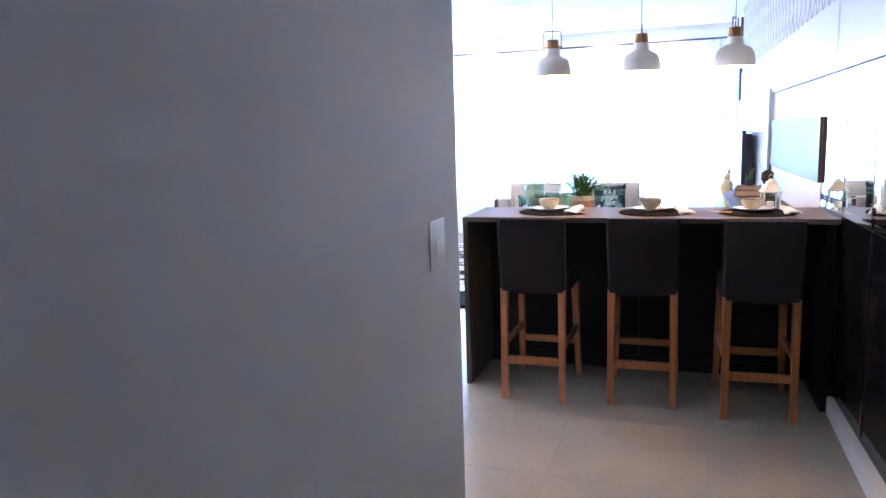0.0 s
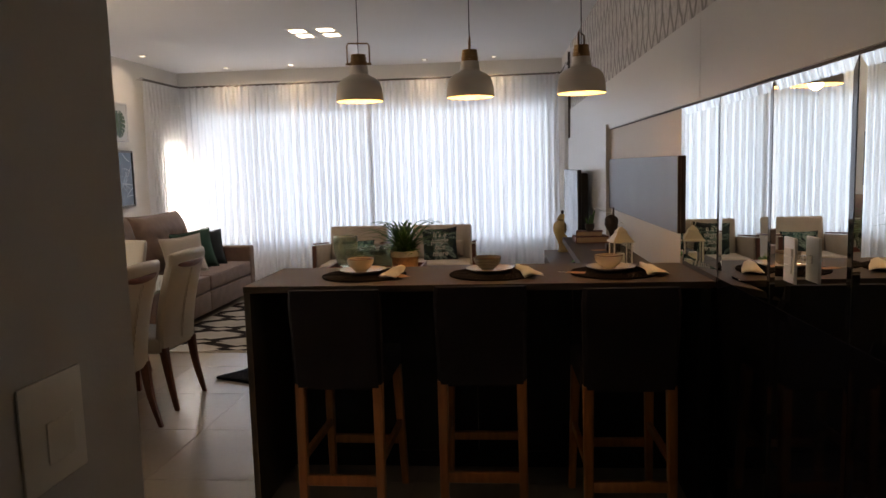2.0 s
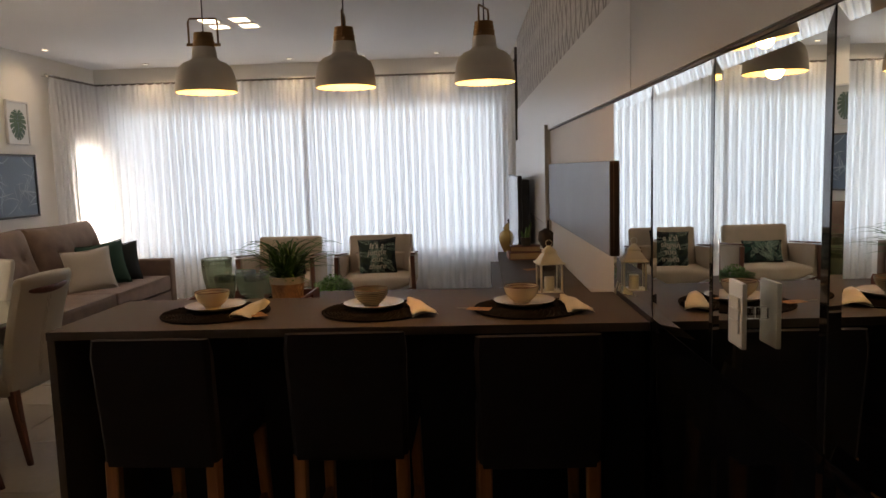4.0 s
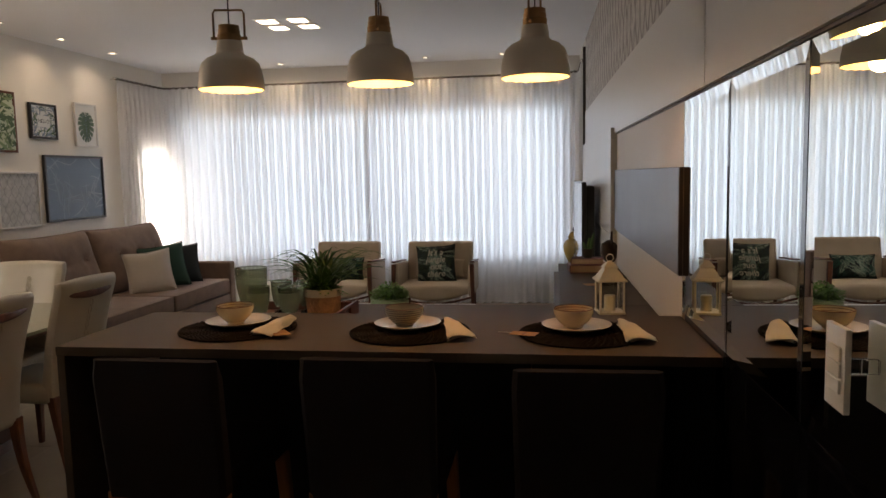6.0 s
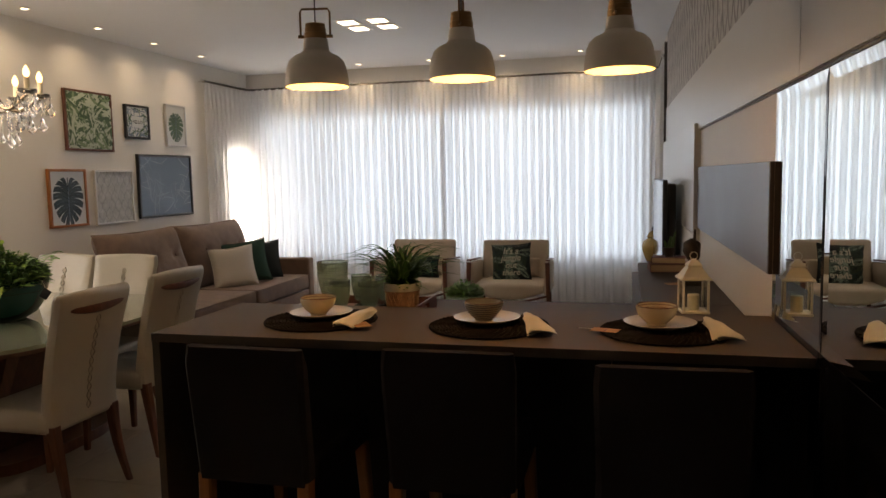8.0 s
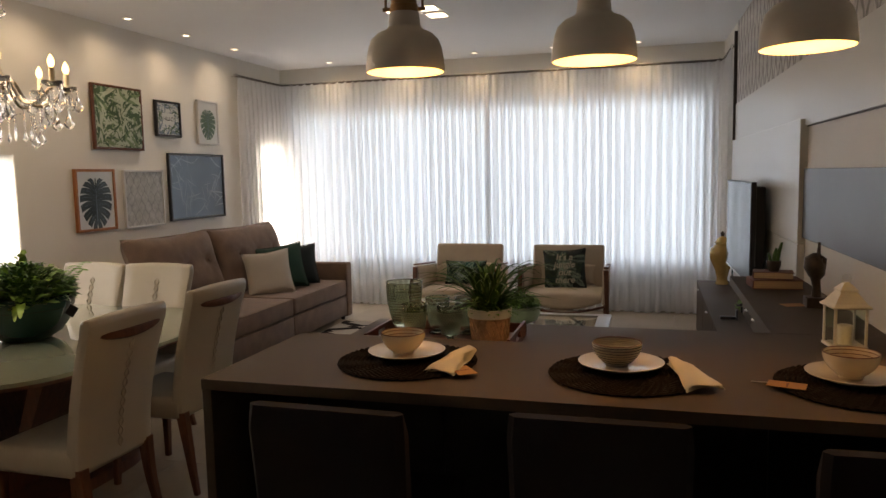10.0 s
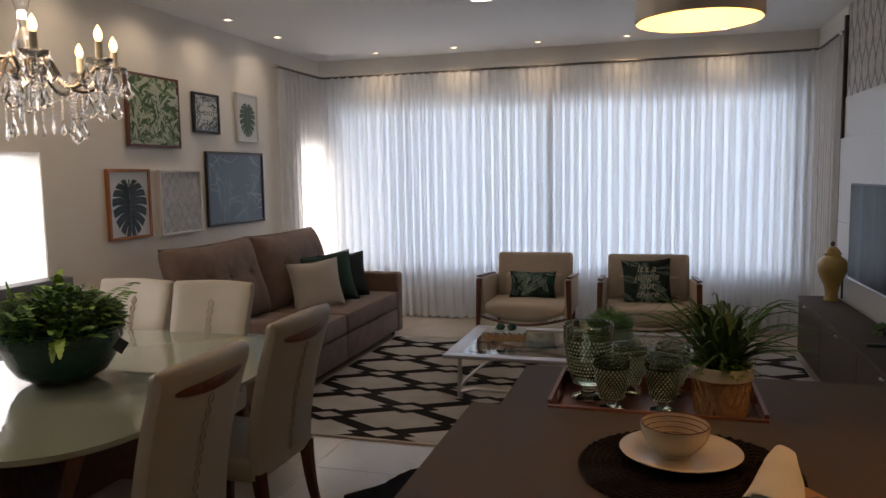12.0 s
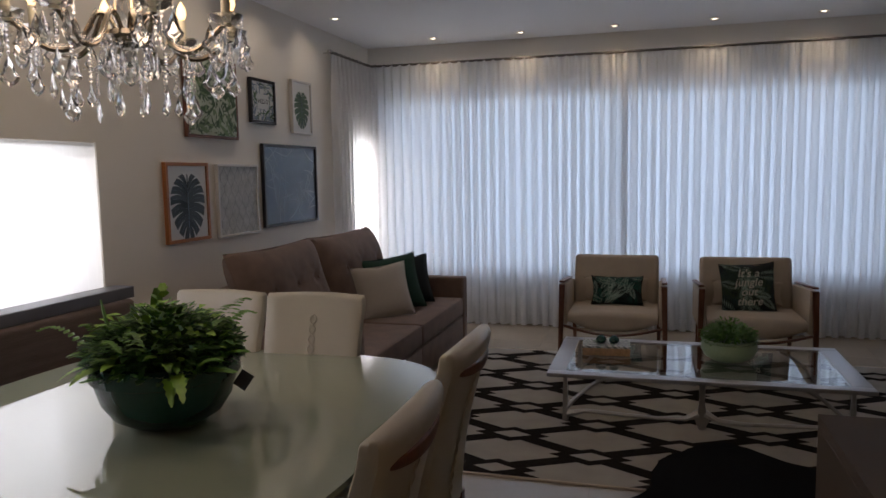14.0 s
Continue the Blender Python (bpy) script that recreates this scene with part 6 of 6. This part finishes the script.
# ---- chandelier ----
CX, CY = -2.695, 6.83
ch = thing("chandelier", (CX, CY, 0), "crystal chandelier with champagne metal arms over the dining table", "chandelier")
part("canopy", revolve([(0, ZC - 0.03), (0.055, ZC - 0.026), (0.06, ZC), (0, ZC)], 24), "champagne", ch)
bm = bmesh.new()
z = ZC - 0.03
i = 0
while z > 2.50:
    ring = [(0.011 * math.cos(a) * (i % 2), 0.011 * math.cos(a) * (1 - i % 2), z - 0.014 + 0.017 * math.sin(a)) for a in [k * math.pi / 5 for k in range(11)]]
    tube(ring, 0.002, 5, bm=bm)
    z -= 0.026
    i += 1
part("chain", bm, "champagne", ch)
part("column", revolve([(0, 2.52), (0.012, 2.51), (0.02, 2.48), (0.05, 2.46), (0.052, 2.45), (0.018, 2.44), (0.014, 2.40), (0.024, 2.35), (0.034, 2.30), (0.030, 2.25), (0.016, 2.20), (0.018, 2.15), (0.035, 2.11), (0.045, 2.07), (0.040, 2.02), (0.030, 1.99), (0.05, 1.965), (0.052, 1.95), (0.02, 1.94), (0.012, 1.90), (0, 1.895)], 24), "crystal", ch, "turned crystal column")
part("hub", revolve([(0, 1.995), (0.06, 1.99), (0.066, 1.975), (0.05, 1.955), (0, 1.95)], 24), "champagne", ch)



def kite(w, h, th):
    """A flat cut-crystal drop: a notched kite outline with a raised facet on each face, hanging from its tip."""
    own = bmesh.new()
    edge = [(0, 0), (0.30, -0.20), (0.42, -0.27), (0.62, -0.52), (1.0, -0.66), (0.86, -0.78), (0.52, -0.90), (0.30, -0.93), (0, -1.0)]
    ring = [(x * w, z * h) for x, z in edge] + [(-x * w, z * h) for x, z in edge[-2:0:-1]]
    rim = [own.verts.new((x, 0, z)) for x, z in ring]
    for s in (-1, 1):
        mid = [own.verts.new((x * 0.55, s * th, -0.64 * h + (z + 0.64 * h) * 0.5)) for x, z in ring]
        for i in range(len(ring)):
            j = (i + 1) % len(ring)
            own.faces.new((rim[i], rim[j], mid[j], mid[i]))
        own.faces.new(mid)
    return own


me_drop = finish("crystal_drop", kite(0.0265, 0.088, 0.0065), "crystal")
me_drop2 = finish("crystal_drop", kite(0.015, 0.066, 0.006), "crystal")
me_chain = {}
for n in (1, 2, 3, 4, 5, 6, 7, 8):
    bm = bmesh.new()
    for k in range(n):
        revolve([(0, 0.0065), (0.0046, 0.0046), (0.0065, 0), (0.0046, -0.0046), (0, -0.0065)], 8, bm=bm, at=(0, 0, -0.0075 - k * 0.0145))
    me_chain[n] = finish("bead_string", bm, "crystal", True)


def drop(x, y, z, n, rot, big=True):
    tagged(part("bead_string", me_chain[n], None, ch, at=(x, y, z), rz=rot), kind="stuff")
    part("crystal_drop", me_drop if big else me_drop2, None, ch, at=(x, y, z - 0.0145 * n - 0.002), rz=rot)




def smooth_line(pts, n=4):
    """Points rounded into a flowing line."""
    out = []
    for i in range(len(pts) - 1):
        p = [Vector(pts[max(0, min(len(pts) - 1, i + q))]) for q in (-1, 0, 1, 2)]
        for q in range(n):
            t = q / n
            out.append(tuple(0.5 * (2 * p[1] + (p[2] - p[0]) * t + (2 * p[0] - 5 * p[1] + 4 * p[2] - p[3]) * t * t + (3 * p[1] - p[0] - 3 * p[2] + p[3]) * t ** 3)))
    return out + [tuple(pts[-1])]


rnd = random.Random(77)
R = 0.32
for k in range(8):
    ang = 6 + 45 * k
    a = radians(ang)
    c, s = math.cos(a), math.sin(a)
    prof = smooth_line([(0.03, 1.985), (0.055, 2.03), (0.085, 2.035), (0.105, 2.00), (0.13, 1.955), (0.17, 1.925), (0.22, 1.925), (0.265, 1.955), (0.30, 1.985), (0.32, 1.995)])
    part("arm", tube([(r * c, r * s, z) for r, z in prof], 0.0085, 8), "champagne", ch, "champagne metal scrolled arm")
    part("arm_glass", tube([((r) * c - 0.008 * s, (r) * s + 0.008 * c, z + 0.012) for r, z in prof[8:]], 0.0045, 6), "crystal", ch)
    x, y = R * c, R * s
    bob = part("bobeche", revolve([(0.012, 1.995), (0.030, 1.998), (0.046, 2.010), (0.050, 2.022), (0.046, 2.018), (0.028, 2.006), (0.012, 2.003)], 14, at=(x, y, 0), closed=True), "crystal", ch, "crystal drip pan")
    part("candle_sleeve", revolve([(0, 1.99), (0.014, 1.99), (0.015, 2.005), (0.0135, 2.012), (0.0135, 2.085), (0.0, 2.088)], 14, at=(x, y, 0)), "candle", ch, "ivory candle sleeve")
    part("bulb", revolve([(0, 2.087), (0.010, 2.089), (0.0165, 2.105), (0.0150, 2.122), (0.007, 2.140), (0, 2.150)], 14, at=(x, y, 0)), "bulb", ch, "flame-shaped glowing bulb")
    for q in range(5):
        b = radians(ang + 72 * q)
        drop(x + 0.047 * math.cos(b), y + 0.047 * math.sin(b), 2.012, 1 if q % 2 else 2, ang + 72 * q, True)
    drop(x, y, 1.985, 6, ang, True)
    for r, zz, n in ((0.265, 1.945, 4), (0.190, 1.918, 7)):
        drop(r * c, r * s, zz, n, ang + rnd.uniform(-40, 40), rnd.random() < 0.7)
    h = radians(ang + 22.5)
    for r, zz, n in ((0.17, 1.895, 6),):
        drop(r * math.cos(h), r * math.sin(h), zz + rnd.uniform(-0.015, 0.02), n, ang, rnd.random() < 0.8)
    sw = bmesh.new()
    a2 = radians(ang + 45)
    for i in range(15):
        t = i / 14
        p = Vector((R * c, R * s, 2.0)).lerp(Vector((R * math.cos(a2), R * math.sin(a2), 2.0)), t)
        revolve([(0, 0.005), (0.005, 0), (0, -0.005)], 6, bm=sw, at=(p.x, p.y, 2.0 - 0.10 * math.sin(math.pi * t)))
    part("bead_swag", sw, "crystal", ch, smooth=False)
for rr, zz, cnt in ((0.052, 2.452, 8), (0.06, 1.965, 10)):
    for k in range(cnt):
        b = 2 * math.pi * k / cnt
        drop(rr * math.cos(b), rr * math.sin(b), zz, 2, math.degrees(b), True)
part("finial", revolve([(0, 1.90), (0.02, 1.88), (0.026, 1.86), (0.02, 1.84), (0, 1.825)], 10), "crystal", ch)
d = bpy.data.lights.new("chandelier_light", "POINT")
d.energy, d.color, d.shadow_soft_size = 21, (1.0, 0.78, 0.53), 0.3
o = new("chandelier_light", d)
o.location = (CX, CY, 2.2)

# ---- switches ----
sw = thing("light_switch", (-0.1695, 3.392, 1.205), "white plastic light switch plate on the passage wall end", "light switch")
part("plate", box(0.0, 0.004, -0.062, 0.062, -0.068, 0.068, 0.003, 2), "plate", sw)
part("rocker", box(0.004, 0.006, -0.018, 0.036, -0.04, 0.014, 0.001, 1), "plate", sw)
so = thing("socket_plate", (1.209, 4.77, 1.216), "white socket plate with three modules standing off the mirror", "socket")
part("plate", box(-0.004, 0.006, -0.040, 0.040, -0.066, 0.066, 0.002, 2), "plate", so)
for i in range(3):
    part("module", box(-0.008, -0.004, -0.028, 0.028, -0.037 + i * 0.025, -0.014 + i * 0.025, 0.001, 1), "plate", so)
part("spacer", box(0.006, 0.034, -0.005, 0.005, -0.012, 0.012, 0.001, 1), "glass", so, "clear spacer block", smooth=False)

# ---- floor tiles ----
TX, TY = 0.68, 0.69
me_tile = finish("tile", box(-TX / 2 + 0.001, TX / 2 - 0.001, -TY / 2 + 0.001, TY / 2 - 0.001, -0.003, 0.0, 0.0008, 1), "tile")
nx0 = -0.763
for i in range(-5, 4):
    for j in range(-10, 10):
        x, y = nx0 + TX * (i + 0.5), 5.92 + TY * (j + 0.5)
        x0, x1, y0, y1 = max(x - TX / 2, XL), min(x + TX / 2, 1.31), max(y - TY / 2, YH), min(y + TY / 2, YF)
        if x1 - x0 < 0.02 or y1 - y0 < 0.02 or (x1 < -0.35 and y1 < 3.4):
            continue
        if x1 - x0 > TX - 0.001 and y1 - y0 > TY - 0.001:
            part("tile", me_tile, None, floor, at=(x, y, 0), smooth=False)
        else:
            part("tile", box(x0 + 0.001, x1 - 0.001, y0 + 0.001, y1 - 0.001, -0.003, 0.0, 0.0008, 1), "tile", floor, smooth=False)
